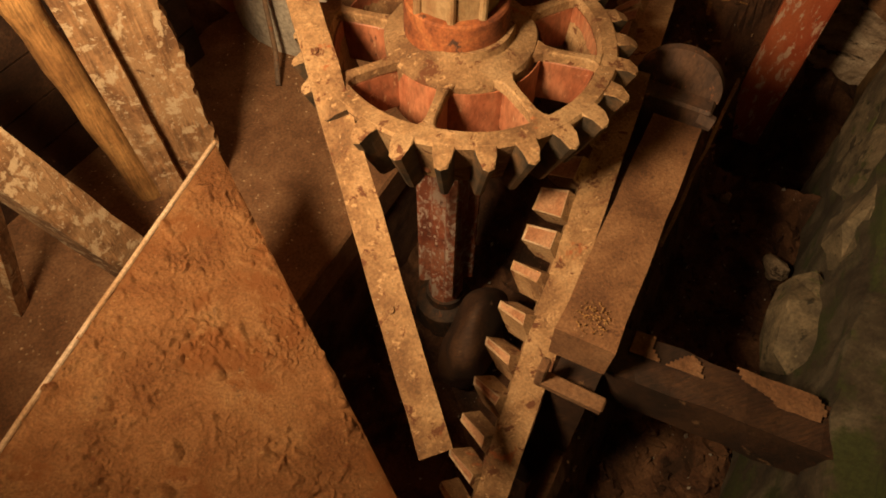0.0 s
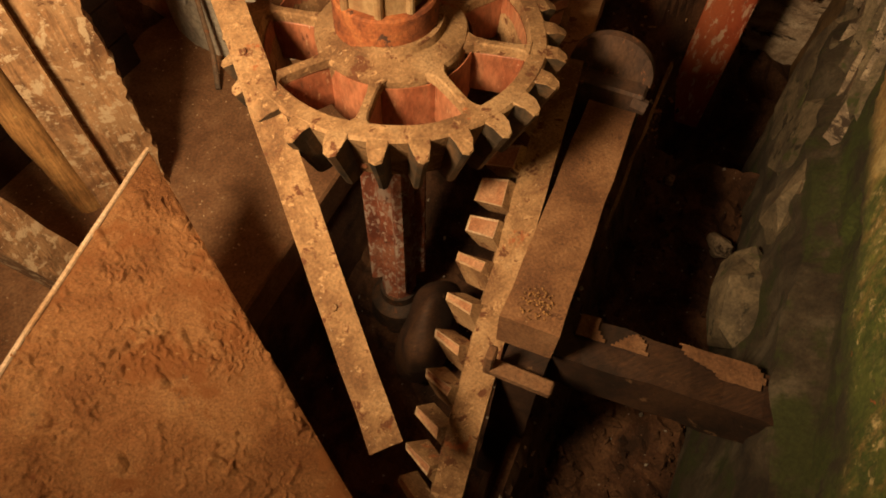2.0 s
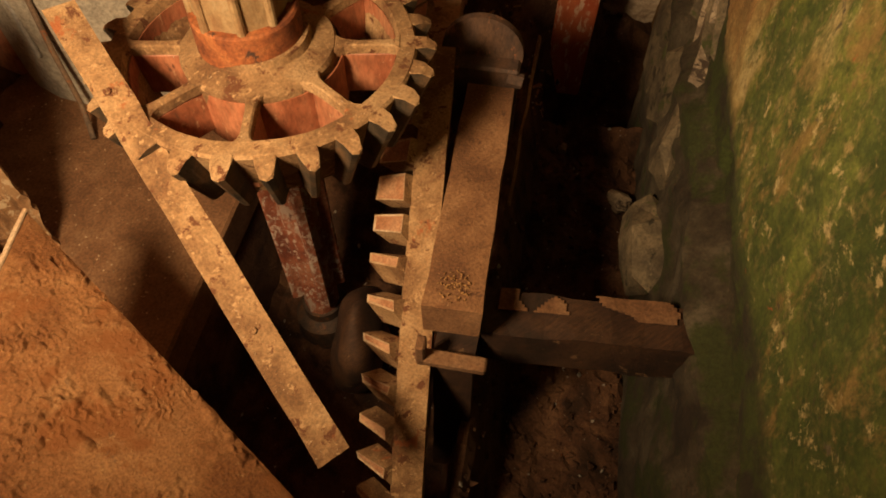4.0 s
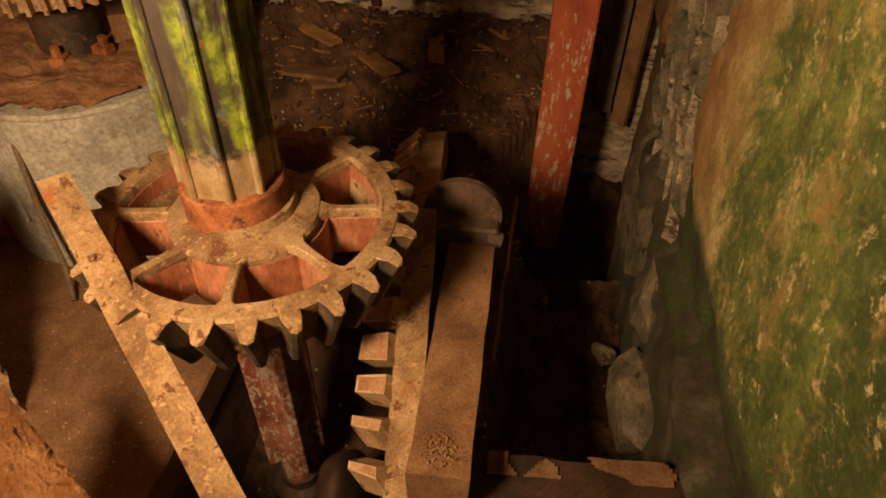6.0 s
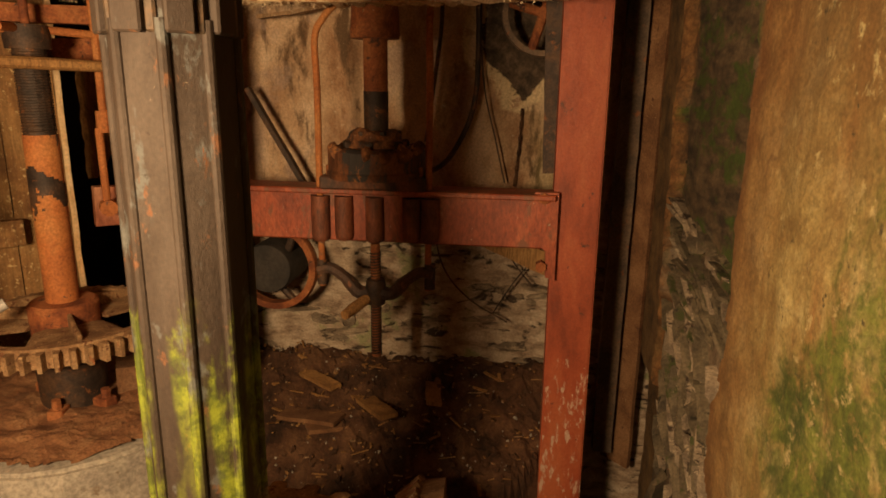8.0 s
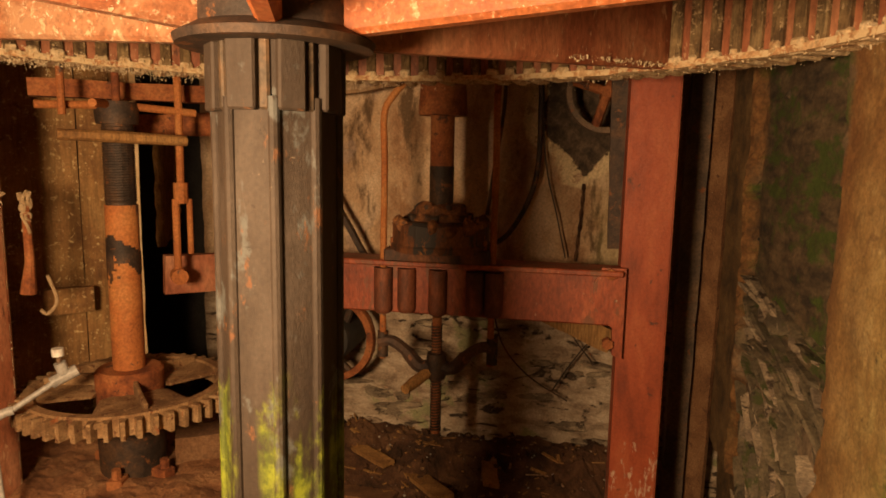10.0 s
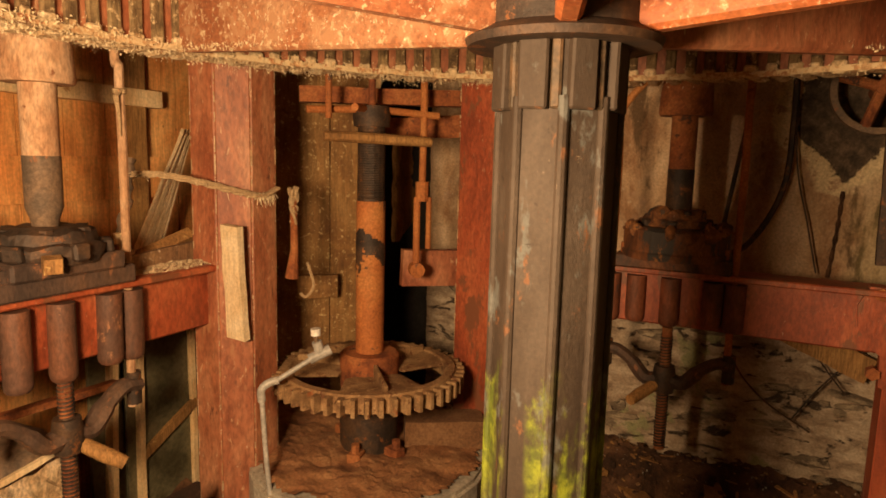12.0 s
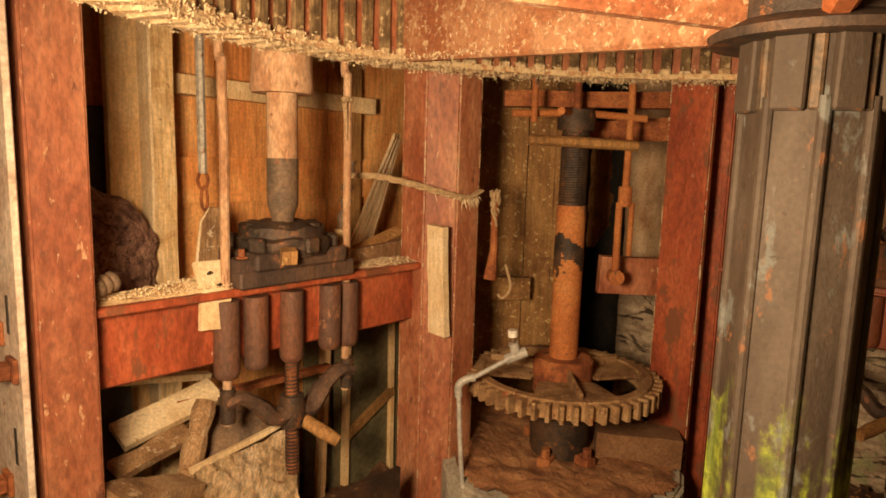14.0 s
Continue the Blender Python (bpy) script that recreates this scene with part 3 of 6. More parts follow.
def tube(bm, points, r, seg=8, squash=1.0, ends=True):
    """A round bar swept along points; r may be one radius or one for each point."""
    pts = [Vector(p) for p in points]
    rr = r if isinstance(r, (list, tuple)) else [r] * len(pts)
    rings, side = [], None
    for i, p in enumerate(pts):
        d = (pts[min(i + 1, len(pts) - 1)] - pts[max(i - 1, 0)]).normalized()
        if side is None:
            side = d.cross(UP if abs(d.z) < 0.9 else Vector((1, 0, 0))).normalized()
        side = (side - d * side.dot(d)).normalized()
        other = d.cross(side)
        rings.append([bm.verts.new(p + rr[i] * (math.cos(a) * side + squash * math.sin(a) * other))
                      for a in (2 * math.pi * j / seg for j in range(seg))])
    for a, b in zip(rings, rings[1:]):
        for j in range(seg):
            bm.faces.new((a[j], a[(j + 1) % seg], b[(j + 1) % seg], b[j]))
    if ends:
        bm.faces.new(list(reversed(rings[0])))
        bm.faces.new(rings[-1])
    bmesh.ops.recalc_face_normals(bm, faces=bm.faces)


def bent(points, n=6):
    """Catmull-Rom points through the given ones."""
    p = [Vector(q) for q in points]
    p = [2 * p[0] - p[1]] + p + [2 * p[-1] - p[-2]]
    out = []
    for a, b, c, d in zip(p, p[1:], p[2:], p[3:]):
        for i in range(n):
            t = i / n
            out.append(0.5 * (2 * b + (c - a) * t + (2 * a - 5 * b + 4 * c - d) * t * t + (3 * b - a - 3 * c + d) * t ** 3))
    return out + [p[-2]]


def worn(bm, amount, scale=8.0, seed=0.0):
    """Wears a mesh: pushes each vertex a little, evenly in space."""
    for v in bm.verts:
        v.co += amount * noise.noise_vector(v.co * scale + Vector((seed, seed * 1.7, 0)))


def plank(bm, c, s, rot=(0, 0, 0), wear=0.004, seed=0.0, cut=(1, 1, 1)):
    """A sawn board with uneven edges."""
    made = bmesh.ops.create_cube(bm, size=1.0)["verts"]
    long = max(range(3), key=lambda i: s[i])
    edges = [e for e in bm.edges if all(v in made for v in e.verts) and abs((e.verts[0].co - e.verts[1].co)[long]) > 0.5]
    bmesh.ops.subdivide_edges(bm, edges=edges, cuts=max(2, int(s[long] / 0.12)))
    m = pose(*c, *rot) @ Matrix.Diagonal((*s, 1))
    bmesh.ops.transform(bm, matrix=m, verts=bm.verts)
    worn(bm, wear, 7.0, seed)


def one_plank(name, c, s, mat, parent=None, rot=(0, 0, 0), wear=0.004, seed=0.0, label=""):
    bm = bmesh.new()
    plank(bm, (0, 0, 0), s, (0, 0, 0), wear, seed)
    ob = part(name, bm, mat, parent, label)
    ob.matrix_basis = pose(*c, *rot) if parent is not None else MILL @ pose(*c, *rot)
    return ob


def helix(bm, r, z0, z1, pitch, wire=0.004, seg=14):
    n = int((z1 - z0) / pitch * seg)
    tube(bm, [(r * math.cos(2 * math.pi * i / seg), r * math.sin(2 * math.pi * i / seg), z0 + (z1 - z0) * i / n) for i in range(n + 1)], wire, 5)

# ---- the shell of the place ----


def sheet(o, du, dv, nu, nv, relief):
    """A grid from corner o along du and dv, pushed out along its normal by relief(u, v in metres, place)."""
    bm = bmesh.new()
    o, du, dv = Vector(o), Vector(du), Vector(dv)
    nrm = du.cross(dv).normalized()
    g = []
    for i in range(nu + 1):
        row = []
        for j in range(nv + 1):
            p = o + du * (i / nu) + dv * (j / nv)
            row.append(bm.verts.new(p + nrm * relief(du.length * i / nu, dv.length * j / nv, p)))
        g.append(row)
    for i in range(nu):
        for j in range(nv):
            bm.faces.new((g[i][j], g[i + 1][j], g[i + 1][j + 1], g[i][j + 1]))
    return bm


def ground_height(p):
    x, y = p.x, p.y
    z = -0.95 + 0.68 * min(1.0, max(0.0, (x - 1.55) / 0.95)) - 0.1 * max(0.0, min(1.0, (y - 0.3) * 4)) * max(0.0, min(1.0, 1.4 - x))
    brink = -0.8 - 0.24 * max(0.0, min(1.0, (x - 1.85) / 0.25)) + 0.05 * noise.noise(Vector((x * 4, 0, 2)))
    z -= 1.2 * max(0.0, min(1.0, (brink - y) / 0.3)) * max(0.0, min(1.0, (x - 1.3) / 0.4)) * max(0.0, min(1.0, (2.9 - x) / 0.2))
    if y < -0.62 and x < 1.0:
        z = -1.05 + 0.1 * x
    z -= 0.45 * max(0.0, min(1.0, (-0.88 - y) / 0.12)) * max(0.0, min(1.0, (1.6 - x) / 0.4))
    pit = max(0.0, min(1.0, (0.36 - y) / 0.05)) * max(0.0, min(1.0, (y + 0.82) / 0.05)) * max(0.0, min(1.0, (0.95 - x) / 0.5))
    z -= 0.75 * pit
    return z + 0.07 * noise.fractal(p * 3.0, 1.0, 2.0, 4) + 0.035 * noise.fractal(p * 11.0, 1.0, 2.0, 3)


setting("ground", sheet((-3.6, -2.4, 0), (7.0, 0, 0), (0, 6.6, 0), 200, 180, lambda a, b, p: ground_height(p)), RUBBLE,
        "dark red-brown rubble and dirt floor", "ground")
# dusty cement floor beside the pit
bm = bmesh.new()
box(bm, (-1.1, 1.62, -0.99), (4.6, 2.56, 0.2), (0, 0, 0), 0.012)
setting("floor", bm, DIRT, "dusty red-brown cement floor with a broken edge above the pit", "floor")

bm = sheet((2.62, 1.77, -1.6), (0, -3.77, 0), (0, 0, 5.0), 110, 130,
           lambda a, b, p: 0.03 * noise.fractal(p * 2.5, 1, 2, 4) + 0.012 * noise.fractal(p * 12, 1, 2, 3))
setting("wall_back", bm, BACKWALL, "stained lime-plastered stone wall behind the gearing", "wall")
bm = bmesh.new()
box(bm, (2.92, -0.19, 0.9), (0.5, 3.92, 5.0))
setting("wall_back_core", bm, STONE, "stone core of the back wall", "wall")


def bare_edge(z):
    """Where the plaster ends, towards the camera's side, at a height."""
    return 0.8 + 0.04 * (z - 0.7) - 0.5 * min(1.0, max(0.0, (0.15 - z) / 0.3)) ** 2


def plaster_foot(x):
    """Height of the plaster's broken lower border on the damp wall."""
    return -0.1 + 0.16 * min(0.0, x + 0.35)


def ledge(v, lo, hi):
    return min(1.0, max(0.0, (v - lo) / (hi - lo)))


def right_relief(a, b, p):
    r = 0.022 * noise.fractal(p * 1.6, 1, 2, 3) + 0.006 * noise.fractal(p * 10, 1, 2, 4)
    ragged = 0.08 * noise.noise(Vector((p.z * 2.2, 1.3, 0))) + 0.04 * noise.noise(Vector((p.z * 11, 7.3, 0)))
    # plaster lost over a ragged upright band, and in a recess along the foot
    band = ledge(p.x, bare_edge(p.z) + ragged, bare_edge(p.z) + ragged + 0.025) * ledge(p.x, 1.99 + ragged, 1.94 + ragged)
    top, low = plaster_foot(p.x) + 0.05 * noise.noise(p * 5), -0.42 + 0.06 * noise.noise(Vector((p.x * 3, 0, 4)))
    recess = ledge(p.z, top, top - 0.035) * (1.0 - band)
    foot = ledge(p.z, low, low - 0.08) * ledge(p.x, 2.0, 1.7)
    r -= 0.07 * band * (1.0 - foot) + 0.1 * recess * (1.0 - foot) + 0.03 * ledge(p.x, 1.99, 2.04)
    # uneven slabs of the footing
    return r + foot * (0.005 + 0.05 * noise.noise(Vector((p.x * 2.3, 2, p.z * 1.6))) + 0.02 * noise.noise(p * 7)) * ledge(p.z, -1.6, -1.1)


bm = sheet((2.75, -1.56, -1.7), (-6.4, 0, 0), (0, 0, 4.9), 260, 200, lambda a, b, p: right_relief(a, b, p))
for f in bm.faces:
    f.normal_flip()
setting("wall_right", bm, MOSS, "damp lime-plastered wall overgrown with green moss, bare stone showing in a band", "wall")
bm = bmesh.new()
box(bm, (-0.4, -2.08, 0.7), (6.6, 0.6, 5.0))
setting("wall_right_core", bm, STONE, "stone core of the damp wall", "wall")
bm = bmesh.new()
box(bm, (-3.5, 0.6, 0.9), (0.3, 6.4, 5.2))
setting("wall_behind", bm, LIME, "plain plastered wall behind the camera", "wall")
bm = bmesh.new()
box(bm, (-0.0, 3.9, 0.9), (7.4, 0.3, 5.2))
setting("wall_left", bm, BROWNWOOD, "dark timber outer wall", "wall")
# added wall; its black stands for the unlit depth beyond the opening
bm = bmesh.new()
box(bm, (3.6, 2.0, 0.9), (0.3, 4.4, 5.2))
setting("wall_far", bm, BLACK, "near-black wall in place of the unlit depth beyond the opening", "wall")
bm = bmesh.new()
box(bm, (0.0, 0.8, 3.2), (7.6, 6.6, 0.2))
setting("ceiling", bm, CEIL, "dark boarded ceiling over the gearing", "ceiling")

# ---- main shaft with its bevel pinion ----
OCT = 247 - 45.6
CASING = [(0.15 * math.cos(radians(OCT + a)), 0.15 * math.sin(radians(OCT + a))) for a in (0, 39, 90, 135, 180, 225, 270, 315)]


def main_shaft():
    t = thing("main_shaft", None, "octagonal grey-brown iron shaft with corner beads, yellow-green algae and wedge keys", "shaft")
    bm = bmesh.new()
    prism(bm, [(x * 0.97, y * 0.97) for x, y in CASING], 0.24, 2.5)
    bmesh.ops.bevel(bm, geom=[e for e in bm.edges if abs((e.verts[0].co - e.verts[1].co).z) > 1], offset=0.008, segments=1, affect="EDGES")
    part("casing", bm, SHAFT, t)
    for i, (x, y) in enumerate(CASING):
        bm = bmesh.new()
        tube(bm, [(x * 0.97, y * 0.97, 0.25), (x * 0.955, y * 0.955, 0.36), (x * 0.955, y * 0.955, 0.6), (x * 0.955, y * 0.955, 1.1), (x * 0.955, y * 0.955, 1.68)],
             [0.014, 0.014, 0.014, 0.014, 0.014], 10)
        worn(bm, 0.002, 12, i)
        part("bead", bm, SHAFT, t, "", True)
        a, b = Vector((x, y)), Vector(CASING[(i + 1) % 8])
        along, wide = math.degrees(math.atan2(b.y - a.y, b.x - a.x)), (b - a).length
        # the slots are raised dark strips; their shade is colour, not depth
        for name, q, w, proud, mat, lab in (("key", -0.12, 0.62, 0.05, SHAFT, "iron wedge key"), ("key_slot", 0.33, 0.22, 0.022, GAPDARK, "dark strip in place of a shaded key slot")):
            c = (a + b) / 2 + (b - a) * q
            bm = bmesh.new()
            box(bm, (0, 0, 1.745), (w * wide, proud, 0.19), (0, 0, 0), 0.005)
            worn(bm, 0.003, 14, i + q)
            part(name, bm, mat, t, lab).matrix_basis = pose(c.x * 0.97, c.y * 0.97, 0, 0, 0, along)
    bm = bmesh.new()
    prism(bm, ngon(8, 0.088, OCT), -1.55, 0.1)
    part("lower_shaft", bm, FLAKED, t, "lower shaft with red and white paint flaking off")
    for i in range(4):
        bm = bmesh.new()
        box(bm, (0.1, 0, -0.66), (0.07, 0.046, 1.42), (0, 0, 0), 0.008)
        worn(bm, 0.004, 9, i)
        part("rib", bm, FLAKED, t).matrix_basis = pose(0, 0, 0, 0, 0, OCT + 12 + 90 * i)
    bm = bmesh.new()
    lathe(bm, [(0, -1.75), (0.16, -1.75), (0.15, -1.6), (0.1, -1.56), (0.1, -1.5), (0, -1.5)], 24)
    part("footstep_bearing", bm, IRON, t, "dark rusty iron footstep bearing", True)
    return t


def bevel_pinion():
    t = thing("bevel_pinion", pose(0.0, -0.04, 0), "dusty rust-brown iron gear with eight spokes on the shaft", "gear")
    bm = bmesh.new()
    lathe(bm, [(0.13, -0.1), (0.235, -0.1), (0.248, 0.112), (0.24, 0.126), (0.195, 0.136), (0.172, 0.142), (0.165, 0.17), (0.13, 0.17)], 48)
    worn(bm, 0.003, 16)
    part("hub", bm, DUST, t, "dust-covered hub", True).location = (0, 0.015, 0)
    bm = bmesh.new()
    lathe(bm, [(0.13, 0.13), (0.168, 0.13), (0.164, 0.25), (0.158, 0.257), (0.13, 0.257)], 40)
    worn(bm, 0.003, 9)
    part("collar", bm, RUST, t, "orange-rust collar", True).location = (0, 0.034, 0)
    bm = bmesh.new()
    lathe(bm, [(0.4, -0.1), (0.424, 0.11), (0.43, 0.124), (0.48, 0.122), (0.488, 0.112), (0.43, -0.06), (0.42, -0.1)], 72)
    worn(bm, 0.003, 14)
    rim = part("rim", bm, DUST, t, "dusty toothed rim", True)
    for name, r0, r1, z0 in (("inner_wall", 0.416, 0.42, 0.0), ("hub_wall", 0.247, 0.251, -0.095)):
        bm = bmesh.new()
        lathe(bm, [(r0, z0), (r1, z0), (r1, 0.095), (r0, 0.095)], 56)
        worn(bm, 0.002, 14)
        part(name, bm, RED, t, "red-painted inside of the spoke openings", True)
    for i in range(8):
        bm = bmesh.new()
        box(bm, (0.335, 0, 0.01), (0.2, 0.026, 0.16), (0, 0, 0), 0.006)
        part("web", bm, RED, t, "red-painted web").matrix_basis = pose(0, 0, 0, 0, 0, 45 * i + 11.5)
        bm = bmesh.new()
        hi = [(0.225, 0.04), (0.256, 0.02), (0.3, 0.015), (0.39, 0.015), (0.412, 0.02), (0.436, 0.04)]
        prism(bm, hi + [(x, -y) for x, y in reversed(hi)], 0.09, 0.126)
        bmesh.ops.recalc_face_normals(bm, faces=bm.faces)
        bmesh.ops.bevel(bm, geom=[e for e in bm.edges if e.verts[0].co.z > 0.12 and e.verts[1].co.z > 0.12], offset=0.005, segments=1, affect="EDGES")
        worn(bm, 0.003, 15, i)
        part("spoke", bm, DUST, t).matrix_basis = pose(0, 0, 0, 0, 0, 45 * i + 11.5)
    for i in range(26):
        # flat dusty top, flanks and tip running in towards the cone's point
        bm = bmesh.new()
        top = [(0.472, -0.036), (0.52, -0.027), (0.55, -0.018), (0.557, 0.0), (0.55, 0.018), (0.52, 0.027), (0.472, 0.036)]
        lo = [bm.verts.new((0.39 + (x - 0.472) * 0.8, y * 0.75, -0.13)) for x, y in top]
        hi = [bm.verts.new((x, y, 0.12 - 0.6 * max(0.0, x - 0.52))) for x, y in top]
        bm.faces.new(list(reversed(lo)))
        bm.faces.new(hi)
        for j in range(7):
            bm.faces.new((lo[j], lo[(j + 1) % 7], hi[(j + 1) % 7], hi[j]))
        bmesh.ops.bevel(bm, geom=[e for e in bm.edges if e.verts[0].co.z > 0.08 and e.verts[1].co.z > 0.08], offset=0.005, segments=1, affect="EDGES")
        worn(bm, 0.004, 20, i)
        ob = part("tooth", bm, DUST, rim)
        # sides and undersides carry the shade between the teeth as dark colour
        ob.data.materials.append(GAPDARK)
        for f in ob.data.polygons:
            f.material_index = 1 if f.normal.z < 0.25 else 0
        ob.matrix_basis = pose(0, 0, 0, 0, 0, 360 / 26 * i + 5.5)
    return t


main_shaft()
bevel_pinion()


def pit_wheel():
    """The big upright bevel wheel that meets the pinion from below: only its upper rim shows."""
    R, top = 2.0, -0.185
    t = thing("pit_wheel", Matrix.Translation((0.49, -0.552, top - R)) @ pose(0, 0, 0, 90, 0, 5.7),
              "large rusty upright wheel with blocky iron teeth", "gear")
    bm = bmesh.new()
    lathe(bm, [(R - 0.2, 0.034), (R, 0.034), (R - 0.012, -0.075), (R - 0.09, -0.085), (R - 0.1, -0.03), (R - 0.2, -0.03)], 160)
    worn(bm, 0.003, 10)
    rim = part("rim", bm, DUST, t, "dusty rim", True)
    bm = bmesh.new()
    lathe(bm, [(0.14, -0.12), (0.26, -0.12), (0.26, 0.1), (0.14, 0.1)], 32)
    part("hub", bm, RUST, t)
    for i in range(6):
        bm = bmesh.new()
        box(bm, (1.03, 0, -0.02), (1.6, 0.11, 0.04), (0, 0, 0), 0.006)
        part("arm", bm, RUST, t).matrix_basis = pose(0, 0, 0, 0, 0, 60 * i + 20)
    k = 86
    for i in range(k):
        a = 360 * i / k
        bm = bmesh.new()
        # a bevel tooth: it stands out of a cone between the rim's edge and its face
        ring = []
        hook = min(1.0, max(0.0, (a - 109) / 8.0)) if a < 180 else 0.0
        for r0, r1, z0, z1, w, cut in ((0.035, 0.125, -0.05, -0.15, 0.055, 0.0), (-0.014, 0.07, -0.1, -0.205, 0.048, 0.06 * hook)):
            ring.append([bm.verts.new(q) for q in ((R - r0, -w, z0), (R - r0, w - cut, z0), (R - r1, w * 0.9 - 0.018 - cut, z1), (R - r1, -w * 0.9 - 0.018, z1))])
        lo, hi = ring
        bm.faces.new(lo)
        top = bm.faces.new(list(reversed(hi)))
        for j in range(4):
            bm.faces.new((lo[(j + 1) % 4], lo[j], hi[j], hi[(j + 1) % 4]))
        bmesh.ops.recalc_face_normals(bm, faces=bm.faces)
        worn(bm, 0.012, 16, i)
        for f in bmesh.ops.inset_region(bm, faces=[top], thickness=0.009, depth=-0.004)["faces"]:
            f.material_index = 2
        top.material_index = 1
        ob = part("tooth", bm, DUST, rim)
        ob.data.materials.append(TOOTHTOP)
        ob.data.materials.append(EDGE)
        ob.matrix_basis = pose(0, 0, 0, 0, 0, a)
    return t


pit_wheel()

# strap leaning over the pinion
t = thing("iron_strap", None, "flat dusty iron bar resting over the gear teeth", "iron bar")
one_plank("bar", (0, 0, 0.045), (0.095, 0.02, 1.51), DUST, t, (0, 0, 0), 0.005, 3.0)
for q in (0.5, -0.3):
    bm = bmesh.new()
    rod(bm, 0.011, -0.016, 0.016, 10, 0, 0, pose(0.01, 0, q, 90, 0, 0))
    part("rivet", bm, DUST, t, "", True)
d = (MILL.inverted() @ Vector((0.298, 1.737, 0.27))) - (MILL.inverted() @ Vector((0.35, 0.37, -0.33)))
mid = ((MILL.inverted() @ Vector((0.298, 1.737, 0.27))) + (MILL.inverted() @ Vector((0.35, 0.37, -0.33)))) / 2
t.matrix_world = MILL @ Matrix.Translation(mid) @ d.to_track_quat("Z", "Y").to_matrix().to_4x4()

# ---- great spur wheel overhead ----


def great_wheel():
    t = thing("great_spur_wheel", None, "large orange-red overhead spur wheel with wooden cogs and chaff", "gear wheel")
    z0, z1 = 1.93, 2.26
    bm = bmesh.new()
    lathe(bm, [(1.62, z0), (1.72, z0), (1.72, z1), (1.62, z1)], 128)
    worn(bm, 0.003, 8)
    rim = part("rim", bm, RED, t, "red rim furred with chaff along its lower edge")
    bm = bmesh.new()
    lathe(bm, [(1.59, 1.902), (1.63, 1.9), (1.63, 1.93), (1.594, 1.926)], 160)
    worn(bm, 0.006, 12)
    part("lip", bm, PALE, rim, "dust-caked lower lip")
    bm = bmesh.new()
    lathe(bm, [(0.155, 1.8), (0.23, 1.8), (0.236, 1.818), (0.2, 1.84), (0.195, 2.3), (0.155, 2.3)], 40)
    part("hub", bm, IRON, t, "black iron hub flange", True)
    for i in range(6):
        bm = bmesh.new()
        box(bm, (0.9, 0, 2.08), (1.46, 0.056, 0.35), (0, 0, 0), 0.012)
        for v in bm.verts:
            if v.co.x < 0.5:
                v.co.z -= 0.085 if v.co.z < 2.1 else 0.0
        part("arm", bm, (DUSTED, DUSTED, RED, ORANGE, ORANGE, DUSTED)[i], t, "orange-red arm").matrix_basis = pose(0, 0, 0, 0, 0, 80 - 60 * i)
    k = 120
    for i in range(k):
        bm = bmesh.new()
        box(bm, (1.725, 0, 2.05), (0.245, 0.046, 0.28), (0, 0, 0), 0.005)
        worn(bm, 0.004, 15, i)
        box(bm, (1.7, 0.003 * math.sin(i * 2.3), 1.925), (0.205 + 0.01 * math.sin(i * 1.7), 0.05 + 0.008 * math.sin(i * 3.1), 0.05), (0, 3 * math.sin(i), 0), 0.008)
        worn(bm, 0.004, 25, i)
        ob = part("cog", bm, COG, rim)
        ob.data.materials.append(CAKED)
        for f in ob.data.polygons:
            f.material_index = 1 if f.center.z < 1.955 else 0
        ob.matrix_basis = pose(0, 0, 0, 0, 0, 360 * i / k)
    return t


great_wheel()

# ---- cast-iron columns ----


def column(name, at, turn, outline, label, paint):
    t = thing(name, pose(at[0], at[1], 0, 0, 0, turn), label, "column", "cast-iron columns")
    bm = bmesh.new()
    prism(bm, outline, -1.58, 2.6)
    bmesh.ops.bevel(bm, geom=[e for e in bm.edges if abs((e.verts[0].co - e.verts[1].co).z) > 1], offset=0.008, segments=2, affect="EDGES")
    part("post", bm, paint, t)
    return t


def rect(a, b):
    return [(-a / 2, -b / 2), (a / 2, -b / 2), (a / 2, b / 2), (-a / 2, b / 2)]


H_SHAPE = [(-0.12, -0.12), (0.12, -0.12), (0.12, -0.085), (0.02, -0.075), (0.02, 0.075), (0.12, 0.085), (0.12, 0.12), (-0.12, 0.12),
           (-0.12, 0.085), (-0.02, 0.075), (-0.02, -0.075), (-0.12, -0.085)]
def chipped_edges(t, corners, seed):
    """Bare primer along a column's corners: short thin slivers just proud of the paint."""
    r = random.Random(seed)
    for x, y in corners:
        bm = bmesh.new()
        z = -0.9
        while z < 2.2:
            ln = 0.006 + 0.09 * r.random() ** 3
            w = r.uniform(0.002, 0.006)
            a = math.atan2(y, x)
            box(bm, (x * 0.982, y * 0.982, z + ln / 2), (w, w * r.uniform(0.8, 1.6), ln), (0, 0, math.degrees(a) + r.uniform(-20, 20)))
            z += ln + 0.004 + 0.08 * r.random() ** 3
        worn(bm, 0.003, 30, seed)
        part("chipped_edge", bm, EDGE, t, "pale primer where paint has chipped")


def column_with_chips(seed, corners, *rest):
    t = column(*rest)
    chipped_edges(t, corners, seed)


column_with_chips(1, ngon(8, 0.21, 21), "column", (0.84, 1.9), 0, ngon(8, 0.21, 21), "thick octagonal red-painted iron column with flaking paint", RED)
column_with_chips(2, [(-0.12, -0.12), (0.12, -0.12), (0.12, 0.12), (-0.12, 0.12)], "column", (1.74, 0.93), -97.5, H_SHAPE, "red-painted H-section iron column with slotted flanges", DEEPRED)
column("column", (2.0, -1.1), 0, rect(0.22, 0.24), "red-painted iron column scraped pale near its foot", SCRAPED)
